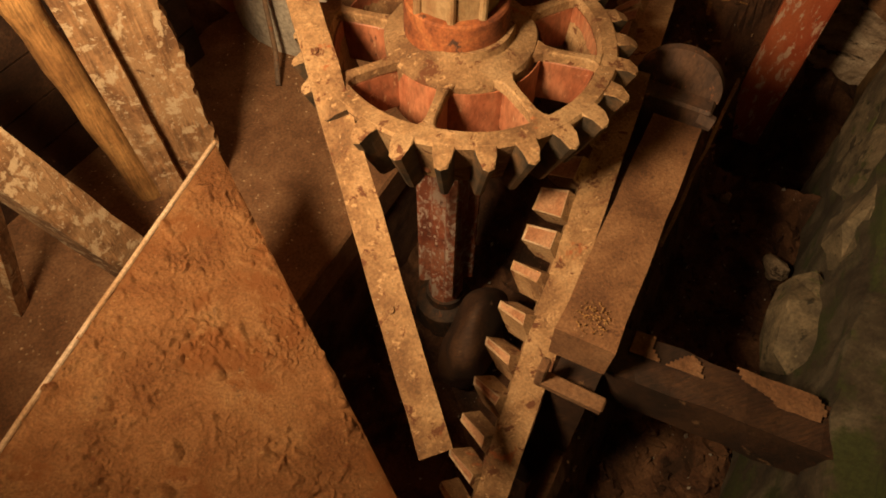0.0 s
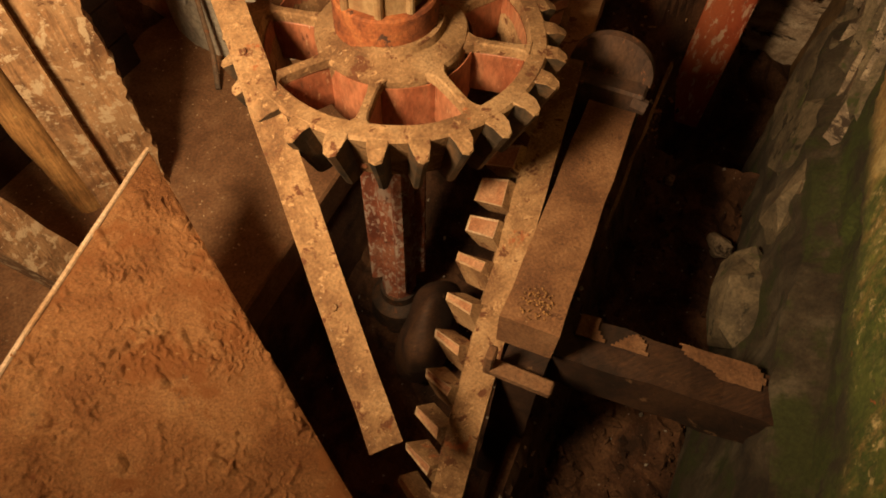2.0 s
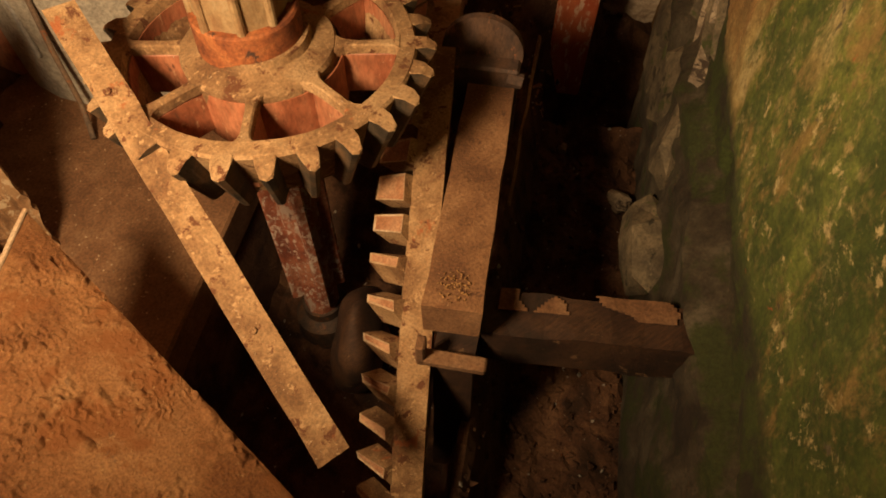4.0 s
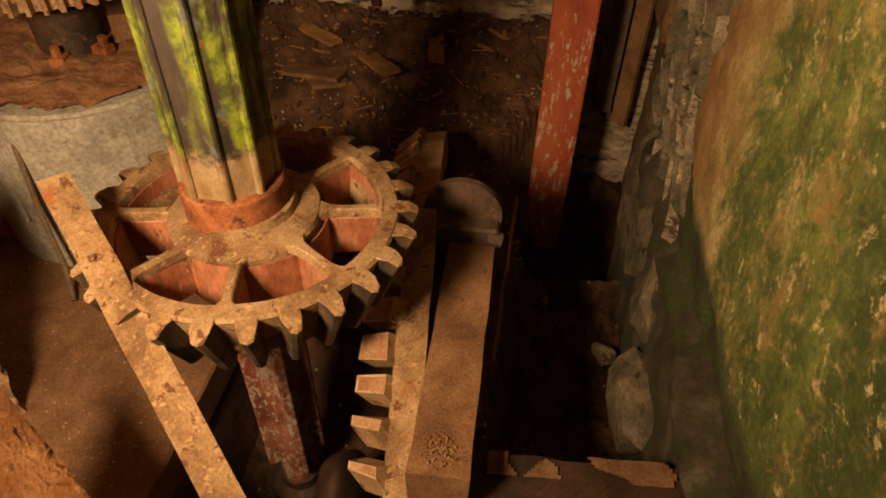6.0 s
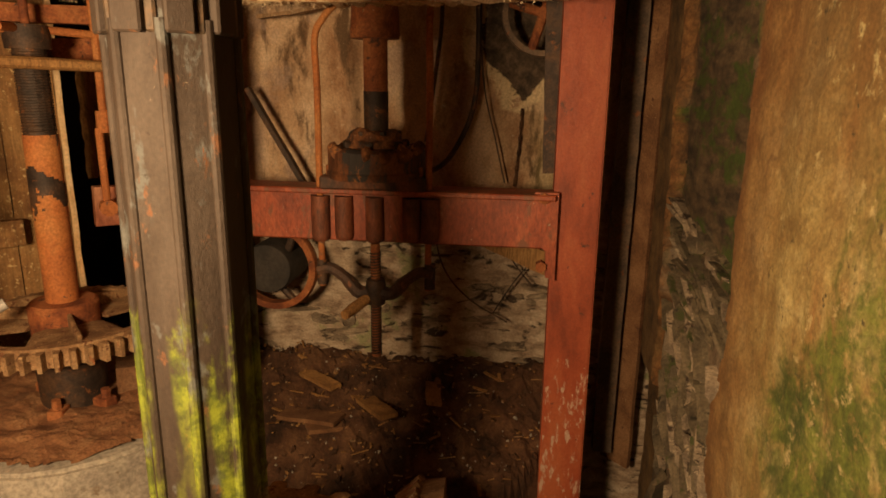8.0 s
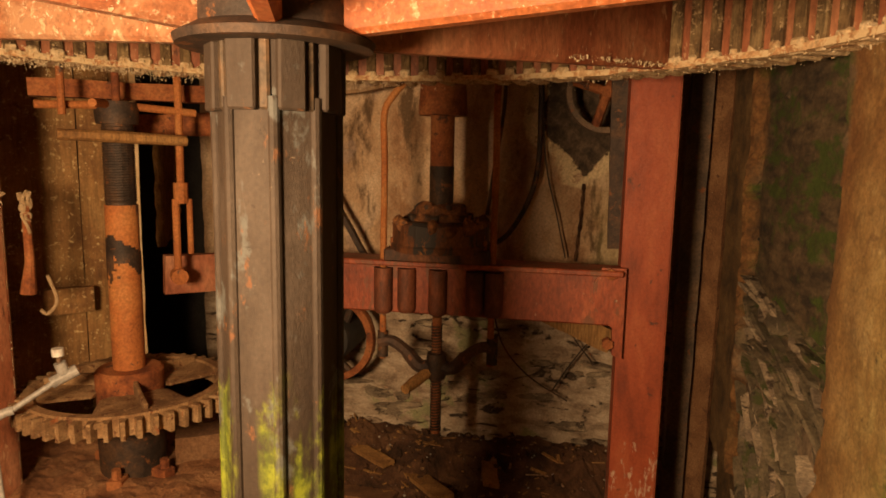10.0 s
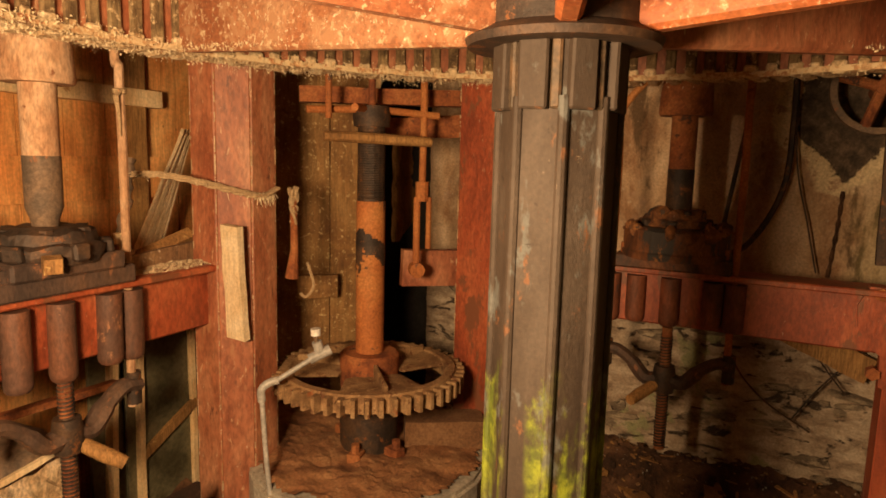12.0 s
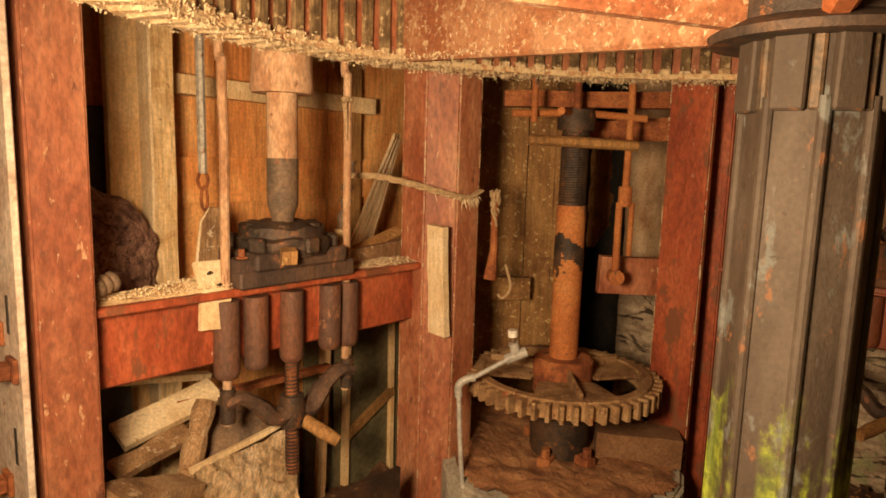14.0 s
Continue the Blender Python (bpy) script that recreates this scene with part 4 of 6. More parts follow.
column("column", (-0.97, 1.93), 0, rect(0.175, 0.28), "red-painted iron column with bolted side plate", RED)

# ---- bridge beams with millstone spindles ----


def spindle_bay(at, turn, mirror):
    m = pose(at[0], at[1], 0, 0, 0, turn)
    b = thing("bridge_beam", m, "red-painted cast-iron bridge beam with round bosses", "beam", "bridge beams")
    bm = bmesh.new()
    box(bm, (0, -0.02, 0.84), (1.9, 0.05, 0.27), (0, 0, 0), 0.008)
    box(bm, (0, 0.0, 0.985), (1.9, 0.21, 0.03), (0, 0, 0), 0.006)
    part("web", bm, DEEPRED, b)
    for x, low in ((-0.3, 0.645), (-0.17, 0.655), (0.0, 0.65), (0.2, 0.665), (0.3, 0.66)):
        bm = bmesh.new()
        bottom = low if mirror > 0 else low + 0.06
        lathe(bm, [(0, bottom), (0.038, bottom), (0.047, bottom + 0.012), (0.05, bottom + 0.03), (0.05, 0.955), (0, 0.955)], 20, Matrix.Translation((x, -0.06, 0)))
        worn(bm, 0.003, 12, x)
        part("boss", bm, DUSKY if mirror > 0 else SOOTRED, b, "dark brown round boss", True)
    s = thing("millstone_spindle", m, "red and grey iron spindle standing in its bearing on the beam", "spindle", "millstone spindles")
    bm = bmesh.new()
    lathe(bm, [(0, 1.22), (0.042, 1.22), (0.05, 1.27), (0.064, 1.31), (0.065, 1.5), (0, 1.5)], 24)
    part("journal", bm, GREY if mirror > 0 else IRON, s, "black greased journal", True)
    bm = bmesh.new()
    rod(bm, 0.063, 1.48, 2.7, 24)
    part("shaft", bm, ROD if mirror > 0 else RUST, s, "", True)
    bm = bmesh.new()
    lathe(bm, [(0.06, 1.76), (0.122, 1.76), (0.128, 1.775), (0.112, 2.02), (0.06, 2.02)], 32)
    part("sleeve", bm, ROD if mirror > 0 else RUST, s, "rusty sleeve", True)
    h = thing("bearing_housing", m, "greasy black bearing housing with bolts on the beam", "bearing")
    bm = bmesh.new()
    box(bm, (0, 0, 1.035), (0.56, 0.27, 0.07), (0, 0, 0), 0.008)
    worn(bm, 0.004, 9)
    part("base_block", bm, HOUSING if mirror < 0 else BOSS, h)
    bm = bmesh.new()
    if mirror > 0:
        box(bm, (0.0, -0.005, 1.1), (0.44, 0.3, 0.07), (0, 0, 0), 0.01)
    else:
        lathe(bm, [(0, 1.06), (0.262, 1.06), (0.265, 1.09), (0.258, 1.1), (0.255, 1.2), (0.235, 1.215), (0, 1.215)], 40)
    worn(bm, 0.005, 9)
    part("upper_block", bm, HOUSING if mirror < 0 else BOSS, h)
    for sx in (-0.235, 0.235):
        bm = bmesh.new()
        rod(bm, 0.024, 1.06, 1.12, 6, sx, -0.07)
        rod(bm, 0.013, 1.12, 1.15, 10, sx, -0.07)
        part("anchor_bolt", bm, RUST, h, "square rusty bolt")
    bm = bmesh.new()
    lathe(bm, [(0.0, 1.12), (0.19, 1.12), (0.2, 1.15), (0.2, 1.18), (0.175, 1.19), (0.17, 1.225), (0.12, 1.24), (0, 1.24)], 40)
    worn(bm, 0.016 if mirror > 0 else 0.034, 16)
    cup = part("cup", bm, IRON if mirror > 0 else CRUST, h, "grease-caked cup")
    if mirror < 0:
        cup.matrix_basis = Matrix.Translation((0, 0, 0.06)) @ Matrix.Diagonal((0.78, 0.78, 1, 1))
    for a in range(6):
        bm = bmesh.new()
        rod(bm, 0.024, 1.2, 1.238, 6, 0.145 * math.cos(a * 1.047), 0.135 * math.sin(a * 1.047))
        part("bolt", bm, IRON, cup)
        bm = bmesh.new()
        box(bm, (0.2 * math.cos(a * 1.047 + 0.5), 0.2 * math.sin(a * 1.047 + 0.5), 1.16), (0.05, 0.07, 0.06), (0, 0, math.degrees(a * 1.047 + 0.5)), 0.01)
        worn(bm, 0.008, 20, a)
        part("lug", bm, IRON, cup)
    if mirror < 0:
        r7 = random.Random(7)
        for a in range(16):
            q = a / 16 * 6.283 + r7.uniform(-0.1, 0.1)
            bm = bmesh.new()
            bmesh.ops.create_icosphere(bm, subdivisions=2, radius=r7.uniform(0.025, 0.05))
            worn(bm, 0.03, 18, a)
            part("rust_crust", bm, CRUST, h).matrix_basis = pose(0.235 * math.cos(q), 0.235 * math.sin(q), 1.205 + r7.uniform(-0.02, 0.01))
    for x in (-0.3, 0.29):
        g = thing("guide_rod", m @ Matrix.Translation((x, -0.06, 0)), "thin rusty upright rod beside the spindle", "rod", "guide rods")
        bm = bmesh.new()
        tube(bm, bent([(0, 0, 0.45), (0, 0, 1.0), (0.004, 0, 1.5), (0, 0, 1.76), (0.0 if mirror > 0 or x > 0 else 0.05, 0, 1.86), (0.0 if mirror > 0 or x > 0 else 0.11, 0.02, 1.93)] + ([(0.01, 0.0, 2.6)] if mirror > 0 or x > 0 else []), 5), 0.018, 10)
        part("bar", bm, ROD if mirror > 0 else PIPE, g, "", True)
        if mirror > 0 and x > 0:
            bm = bmesh.new()
            lathe(bm, [(0.017, 1.745), (0.026, 1.75), (0.027, 1.765), (0.017, 1.77)], 14)
            tube(bm, [(-0.01, -0.02, 1.76), (-0.035, -0.025, 1.735), (-0.022, -0.022, 1.66), (-0.016, -0.02, 1.58)], [0.008, 0.012, 0.006, 0.002], 6)
            part("binding", bm, ROPE, g, "pale string binding with a loose end", True)
    y = thing("tentering_yoke", m, "curved black iron yoke on a threaded screw under the beam", "yoke", "tentering yokes")
    for sgn in (-1, 1):
        bm = bmesh.new()
        tube(bm, bent([(0, -0.06, 0.44), (sgn * 0.09, -0.06, 0.42), (sgn * 0.17, -0.06, 0.5), (sgn * 0.25, -0.06, 0.55), (sgn * 0.32, -0.06, 0.54)], 5), [0.052] * 10 + [0.043] * 11, 8, 0.7)
        part("arm", bm, BOSS, y, "", True)
        bm = bmesh.new()
        rod(bm, 0.03, 0.46, 0.6, 12, sgn * 0.3, -0.06)
        part("eye", bm, IRON, y, "", True)
    bm = bmesh.new()
    lathe(bm, [(0.02, 0.36), (0.05, 0.36), (0.062, 0.42), (0.05, 0.5), (0.02, 0.5)], 20, Matrix.Translation((0, -0.06, 0)))
    part("nut", bm, IRON, y, "", True)
    bm = bmesh.new()
    tube(bm, [(-0.02, -0.07, 0.41), (-0.1, -0.17, 0.36), (-0.13, -0.24, 0.345)] if mirror < 0 else [(0.02, -0.07, 0.4), (0.1, -0.155, 0.325), (0.14, -0.2, 0.29)], [0.028, 0.032, 0.026], 12)
    part("handle", bm, BROWNWOOD, y, "worn round handle", True)
    bm = bmesh.new()
    rod(bm, 0.026, 0.05, 0.7, 14, 0, -0.06)
    helix_bm = bmesh.new()
    helix(helix_bm, 0.027, 0.06, 0.66, 0.016, 0.005, 12)
    bmesh.ops.translate(helix_bm, verts=helix_bm.verts, vec=(0, -0.06, 0))
    screw = part("screw", bm, RUST, y, "", True)
    part("thread", helix_bm, IRON, screw)
    return b


spindle_bay((-0.085, 1.937), 0, 1)
spindle_bay((1.915, -0.04), -90, -1)

# ---- gear on its pedestal between the bays ----
GX, GY = 1.22, 1.35


def pedestal_gear():
    p = thing("pedestal", pose(GX, GY, 0, 0, 0, 45), "dusty concrete pedestal with a rounded front", "pedestal")
    bm = bmesh.new()
    out = [(0.75, -0.62), (0.75, 0.62)] + [(0.75 * 0.0 - 0.05 + 0.62 * math.cos(radians(a)), 0.62 * math.sin(radians(a))) for a in range(90, 271, 15)]
    prism(bm, out, -0.95, -0.02)
    bmesh.ops.bevel(bm, geom=[e for e in bm.edges if e.verts[0].co.z > -0.1 and e.verts[1].co.z > -0.1], offset=0.02, segments=2, affect="EDGES")
    part("block", bm, CONCRETE, p)
    bm = sheet((-0.62, -0.6, -0.018), (1.34, 0, 0), (0, 1.2, 0), 50, 50, lambda a, b, q: 0.03 + 0.03 * noise.fractal(q * 6, 1, 2, 4) - 0.06 * max(0, (Vector((q.x, q.y)).length - 0.45)))
    gone = [f for f in bm.faces if (f.calc_center_median() + Vector((0.05, 0, 0))).xy.length > 0.57 + 0.05 * noise.noise(f.calc_center_median() * 5) and f.calc_center_median().x < 0.0]
    bmesh.ops.delete(bm, geom=gone, context="FACES")
    part("dust_layer", bm, REDDUST, p, "heaped red-brown dust on the top")
    b = thing("thrust_bearing", pose(GX, GY, 0, 0, 0, 45), "black cast-iron thrust bearing bolted to the pedestal", "bearing")
    bm = bmesh.new()
    lathe(bm, [(0, -0.02), (0.15, -0.02), (0.15, 0.02), (0.155, 0.2), (0.14, 0.215), (0.07, 0.215), (0.065, 0.34), (0, 0.34)], 32)
    pot = part("pot", bm, IRON, b, "", True)
    for a in (150, 210, 30, 330):
        bm = bmesh.new()
        box(bm, (0.2 * math.cos(radians(a)), 0.2 * math.sin(radians(a)), 0.02), (0.09, 0.07, 0.05), (0, 0, a), 0.006)
        rod(bm, 0.022, 0.04, 0.09, 6, 0.21 * math.cos(radians(a)), 0.21 * math.sin(radians(a)))
        part("lug", bm, RUST, pot)
    g = thing("spur_gear", pose(GX, GY, 0.41, 0, 0, 10), "dusty rust-brown horizontal spur gear with three arms", "gear")
    bm = bmesh.new()
    lathe(bm, [(0.4, -0.06), (0.4, 0.02), (0.41, 0.03), (0.45, 0.03), (0.455, 0.02), (0.455, -0.06)], 72)
    rim = part("rim", bm, DUST, g, "", True)
    bm = bmesh.new()
    lathe(bm, [(0.07, -0.08), (0.15, -0.08), (0.155, 0.09), (0.14, 0.105), (0.07, 0.105)], 36)
    part("hub", bm, RUST, g, "", True)
    for i in range(3):
        bm = bmesh.new()
        tube(bm, [(0.12, 0, 0.0), (0.25, 0, 0.0), (0.43, 0, 0.0)], [0.15, 0.19, 0.25], 14, 0.09)
        box(bm, (0.26, 0, 0.03), (0.28, 0.02, 0.07), (0, 6, 0), 0.004)
        part("arm", bm, DUST, g).matrix_basis = pose(0, 0, 0, 0, 0, 120 * i + 215)
    for i in range(48):
        bm = bmesh.new()
        prism(bm, [(0.445, -0.019), (0.5, -0.009), (0.5, 0.009), (0.445, 0.019)], -0.062, 0.02)
        worn(bm, 0.002, 18, i)
        part("tooth", bm, DUST, rim).matrix_basis = pose(0, 0, 0, 0, 0, 7.5 * i)
    c = thing("threaded_column", pose(GX, GY, 0), "orange-rust pipe column with a dark threaded upper part", "column")
    bm = bmesh.new()
    rod(bm, 0.073, 0.5, 1.3, 32)
    pipe = part("pipe", bm, PIPE, c, "", True)
    bm = bmesh.new()
    lathe(bm, [(0.0735, 0.9 + 0.012 * k) for k in range(28)] + [(0.0755, 1.224 - 0.012 * k) for k in range(28)], 64)
    gone = [f for f in bm.faces if noise.fractal(f.calc_center_median() * 11, 1, 2, 3) * 0.1 + 0.07 < abs(f.calc_center_median().z - 1.04)]
    bmesh.ops.delete(bm, geom=gone, context="FACES")
    part("old_coating", bm, IRON, pipe, "patch of old black coating with a ragged edge")
    bm = bmesh.new()
    rod(bm, 0.066, 1.3, 1.68, 28)
    screw = part("screw", bm, IRON, c, "dark greased screw", True)
    bm = bmesh.new()
    helix(bm, 0.067, 1.31, 1.66, 0.012, 0.0045, 16)
    part("thread", bm, IRON, screw)
    bm = bmesh.new()
    lathe(bm, [(0.05, 1.67), (0.09, 1.67), (0.095, 1.72), (0.085, 1.77), (0.05, 1.77)], 28)
    part("nut", bm, IRON, c, "", True)
    bm = bmesh.new()
    rod(bm, 0.018, 1.75, 2.4, 12)
    part("spindle", bm, RUST, c, "", True)


pedestal_gear()

# ---- loose and small things ----


def timber(name, p0, p1, w, th, mat, label, category, roll=0.0, wear=0.006, group="", seed=1.0):
    """A board or bar between two places of the mill's axes."""
    a, b = Vector(p0), Vector(p1)
    d = b - a
    bm = bmesh.new()
    plank(bm, (0, 0, 0), (w, th, d.length), (0, 0, 0), wear, seed)
    ob = part(name, bm, mat)
    ob.matrix_world = MILL @ Matrix.Translation((a + b) / 2) @ d.to_track_quat("Z", "Y").to_matrix().to_4x4() @ pose(0, 0, 0, 0, 0, roll)
    return tagged(ob, label, category, group)


def bar(name, points, r, mat, label, category, seg=10, group="", squash=1.0):
    bm = bmesh.new()
    tube(bm, points, r, seg, squash)
    ob = part(name, bm, mat, None, "", True)
    ob.matrix_world = MILL
    return tagged(ob, label, category, group)


# rust-crusted plate tilted over the pit's edge
t = thing("rusty_plate", None, "thick tilted plate crusted with orange-brown rust scale", "metal plate")
A, B, C = Vector((-0.587, 0.58, -0.14)), Vector((-1.72, 0.383, -0.14)), Vector((-1.36, -0.68, -0.48))
bm = bmesh.new()
n1, n2 = 300, 300
nrm = (B - A).cross(C - A).normalized()
grid = []
for i in range(n1 + 1):
    row = []
    for j in range(n2 + 1):
        p = A + (B - A) * (i / n1) + (C - A) * (j / n2)
        patch = min(1.0, max(0.0, 0.45 + 1.6 * noise.noise(p * 5.5 + Vector((2, 7, 1)))))
        k = noise.fractal(p * 7, 1.0, 2.0, 3) * 0.003 + max(0.0, noise.noise(p * 17 + Vector((9, 1, 0))) - 0.36) * 0.05
        k += patch * (max(0.0, noise.noise(p * 40) - 0.2) * 0.034 + max(0.0, noise.noise(p * 85 + Vector((3, 3, 3))) - 0.1) * 0.016)
        edge = min(i, j) / 9
        row.append(bm.verts.new(p + nrm * (k - 0.006 * max(0.0, 1 - edge) ** 2)))
    grid.append(row)
for i in range(n1):
    for j in range(n2):
        bm.faces.new((grid[i][j], grid[i + 1][j], grid[i + 1][j + 1], grid[i][j + 1]))
bmesh.ops.solidify(bm, geom=bm.faces[:], thickness=0.03)
bmesh.ops.recalc_face_normals(bm, faces=bm.faces)
part("sheet", bm, PLATE, t, "", True)
bm = bmesh.new()
tube(bm, [A + (B - A) * (k / 12) + nrm * (-0.001 + 0.002 * math.sin(k * 2.1)) for k in range(13)], 0.008, 8)
part("edge_lip", bm, EDGE, t, "bright worn edge", True)
for q in ((-0.95, 0.36), (-1.5, 0.28)):
    bm = bmesh.new()
    box(bm, (q[0], q[1], -0.56), (0.09, 0.09, 0.68))
    part("leg", bm, OLDWOOD, t)

# standing timbers beside the plate


def upright(name, foot, top, w, th, turn, mat, label, category, group="", wear=0.006, seed=0.0, ragged=0.0):
    """A standing board: its broad side turned about its own length."""
    a, d = Vector(foot), Vector(top) - Vector(foot)
    bm = bmesh.new()
    plank(bm, (0, 0, 0), (w, th, d.length), (0, 0, 0), wear, seed)
    if ragged:
        bmesh.ops.subdivide_edges(bm, edges=[e for e in bm.edges if abs((e.verts[0].co - e.verts[1].co).z) > 0.04], cuts=4)
        for v in bm.verts:
            if v.co.x > 0.4 * w:
                v.co.x += ragged * (noise.noise(Vector((seed, 0, v.co.z * 5))) + 0.6 * noise.noise(Vector((seed, 3, v.co.z * 23))))
    ob = part(name, bm, mat)
    ob.matrix_world = MILL @ Matrix.Translation(a + d / 2) @ UP.rotation_difference(d).to_matrix().to_4x4() @ pose(0, 0, 0, 0, 0, turn)
    return tagged(ob, label, category, group)


upright("post", (-0.85, 0.895, -0.9), (-1.095, 1.145, 0.34), 0.15, 0.16, 4, LIMEWOOD, "square weathered timber post with pale lime stains", "post", "", 0.007, 1)
upright("plank", (-0.335, 1.105, -0.9), (-0.325, 1.1, 0.3), 0.23, 0.04, -45, LIMEWOOD, "broad split plank with a ragged edge", "plank", "upright planks", 0.006, 5, 0.035)
upright("plank", (-0.47, 1.14, -0.9), (-0.49, 1.17, 0.28), 0.11, 0.035, -40, LIMEWOOD, "narrow upright weathered plank with a pale edge", "plank", "upright planks", 0.004, 2)
bar("pole", bent([(-0.5, 1.27, -0.9), (-0.53, 1.3, -0.4), (-0.55, 1.32, 0.0), (-0.57, 1.33, 0.26)], 5), [0.062 + 0.004 * math.sin(k * 1.7) for k in range(16)], BROWNWOOD, "round dull brown wooden pole", "pole", 14)
upright("plank", (-1.22, 1.3, -0.88), (-1.05, 1.18, -0.2), 0.07, 0.03, 20, LIMEWOOD, "short board leaning against a post", "plank", "upright planks", 0.006, 9)
# shade under the beam is put into the boards' dark colour
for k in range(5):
    timber("board", (-1.7, 1.72, -0.8 + 0.2 * k), (0.35, 1.66, -0.8 + 0.2 * k), 0.19, 0.025, SHADEWOOD, "horizontal boarding below the beam, coloured dark for the shade there", "board", 90, 0.004, "low boarding", k)

# fittings round the pit wheel
t = thing("bearing_beam", None, "dusty timber beam with chips lying on it beside the pit wheel", "beam")
bm = bmesh.new()
plank(bm, (0, 0, 0), (1.1, 0.185, 0.16), (0, 0, 0), 0.006, 4)
part("timber", bm, BEAMDUST, t).matrix_basis = pose(-0.06, -0.75, -0.37, 0, 0, 1)
bm = bmesh.new()
rod(bm, 0.16, -0.016, 0.016, 40, 0, 0, pose(0.5, -0.69, -0.2, 0, 90, 0))
box(bm, (0.46, -0.69, -0.4), (0.1, 0.31, 0.38), (0, 0, 0), 0.01)
part("cap", bm, BOSS, t, "half-round iron cap", True)
bm = bmesh.new()
tube(bm, [(0.42, -0.8, -0.25), (0.42, -0.86, -0.26)], 0.03, 10)
part("cap_foot", bm, BOSS, t)
t = thing("cross_timber", None, "cross timber running into the wall, coloured dark for the shade there", "beam")
one_plank("timber", (-0.445, -1.235, -0.61), (0.17, 0.78, 0.2), SHADEWOOD, t, (0, 0, 3.7), 0.02, 1.0)
bm = sheet((-0.46, -0.9, -0.502), (0.085, 0, 0), (0.05, -0.66, 0), 14, 60, lambda a, b, p: 0.006 * noise.fractal(p * 14, 1, 2, 3))
bmesh.ops.delete(bm, geom=[f for f in bm.faces if noise.noise(f.calc_center_median() * 9) > 0.02], context="FACES")
bmesh.ops.solidify(bm, geom=bm.faces[:], thickness=0.004)
part("dust_strip", bm, DIRT, t, "brown dust lying along the top", True)
t = thing("bracket", None, "small rusty angle bracket under the bearing beam", "bracket")
bm = bmesh.new()
box(bm, (-0.7, -0.78, -0.46), (0.05, 0.22, 0.035), (0, 0, 0), 0.006)
box(bm, (-0.7, -0.68, -0.42), (0.05, 0.03, 0.12), (0, 0, 0), 0.006)
part("angle", bm, DIRT, t)
bm = bmesh.new()
bmesh.ops.create_icosphere(bm, subdivisions=4, radius=1.0)
for v in bm.verts:
    v.co = Vector((0.24 * v.co.x, 0.12 * v.co.y, 0.3 * v.co.z))
worn(bm, 0.05, 5)
ob = part("stump", bm, SHADEWOOD, None, "", True)
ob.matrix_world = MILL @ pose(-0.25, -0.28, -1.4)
tagged(ob, "rounded timber stump down in the pit, coloured dark for the shade there", "stump")
timber("end_post", (-0.58, -0.78, -1.7), (-0.58, -0.78, -0.52), 0.16, 0.14, SHADEWOOD, "upright timber in the pit, coloured dark for the shade there", "post", 0, 0.008)
timber("splinter", (0.2, -0.88, -0.75), (0.95, -0.9, -0.45), 0.05, 0.012, OLDWOOD, "long pale splintered board on edge", "board", 90, 0.012)

# conduit on the pedestal's face
bar("conduit", [(0.6, 1.32, -0.05), (0.5, 1.27, -0.5), (0.46, 1.24, -0.78), (0.33, 1.15, -0.87)], 0.013, GREY, "thin grey pipe down the pedestal face", "pipe")

# plastic drip pipe by the spur gear
t = thing("drip_pipe", None, "thin grey plastic pipe with elbows and a white cap", "pipe")
for name, pts, r, mat, lab in (
        ("riser", [(0.56, 1.42, -0.6), (0.6, 1.46, -0.2), (0.625, 1.52, 0.1), (0.637, 1.555, 0.4)], 0.012, PVC, ""),
        ("elbow", [(0.637, 1.555, 0.39), (0.636, 1.556, 0.445), (0.66, 1.533, 0.475), (0.69, 1.5, 0.487)], 0.019, PVC, ""),
        ("branch", [(0.68, 1.51, 0.482), (0.82, 1.372, 0.596)], 0.012, PVC, ""),
        ("tee", [(0.79, 1.402, 0.575), (0.86, 1.332, 0.618)], 0.025, PVC, ""),
        ("stem", [(0.825, 1.367, 0.61), (0.814, 1.378, 0.66)], 0.024, PVC, ""),
        ("nipple", [(0.814, 1.378, 0.65), (0.812, 1.38, 0.695)], 0.01, GREY, ""),
        ("valve_cap", [(0.812, 1.38, 0.69), (0.811, 1.381, 0.722)], 0.024, WHITE, "white round cap")):
    bm = bmesh.new()
    tube(bm, bent(pts, 5) if len(pts) > 2 else pts, r, 14)
    part(name, bm, mat, t, lab, True)

# lifting gear at the head of the threaded column
t = thing("hand_bar", None, "worn wooden turning bar through the screw head", "handle")
bm = bmesh.new()
tube(bm, [(0.95, 1.44, 1.615), (1.12, 1.275, 1.61), (1.34, 1.08, 1.6)], [0.03, 0.034, 0.03], 12, 0.8)
part("bar", bm, BROWNWOOD, t, "", True)
t = thing("lift_linkage", None, "rusty cross levers and hanging link rods", "linkage")
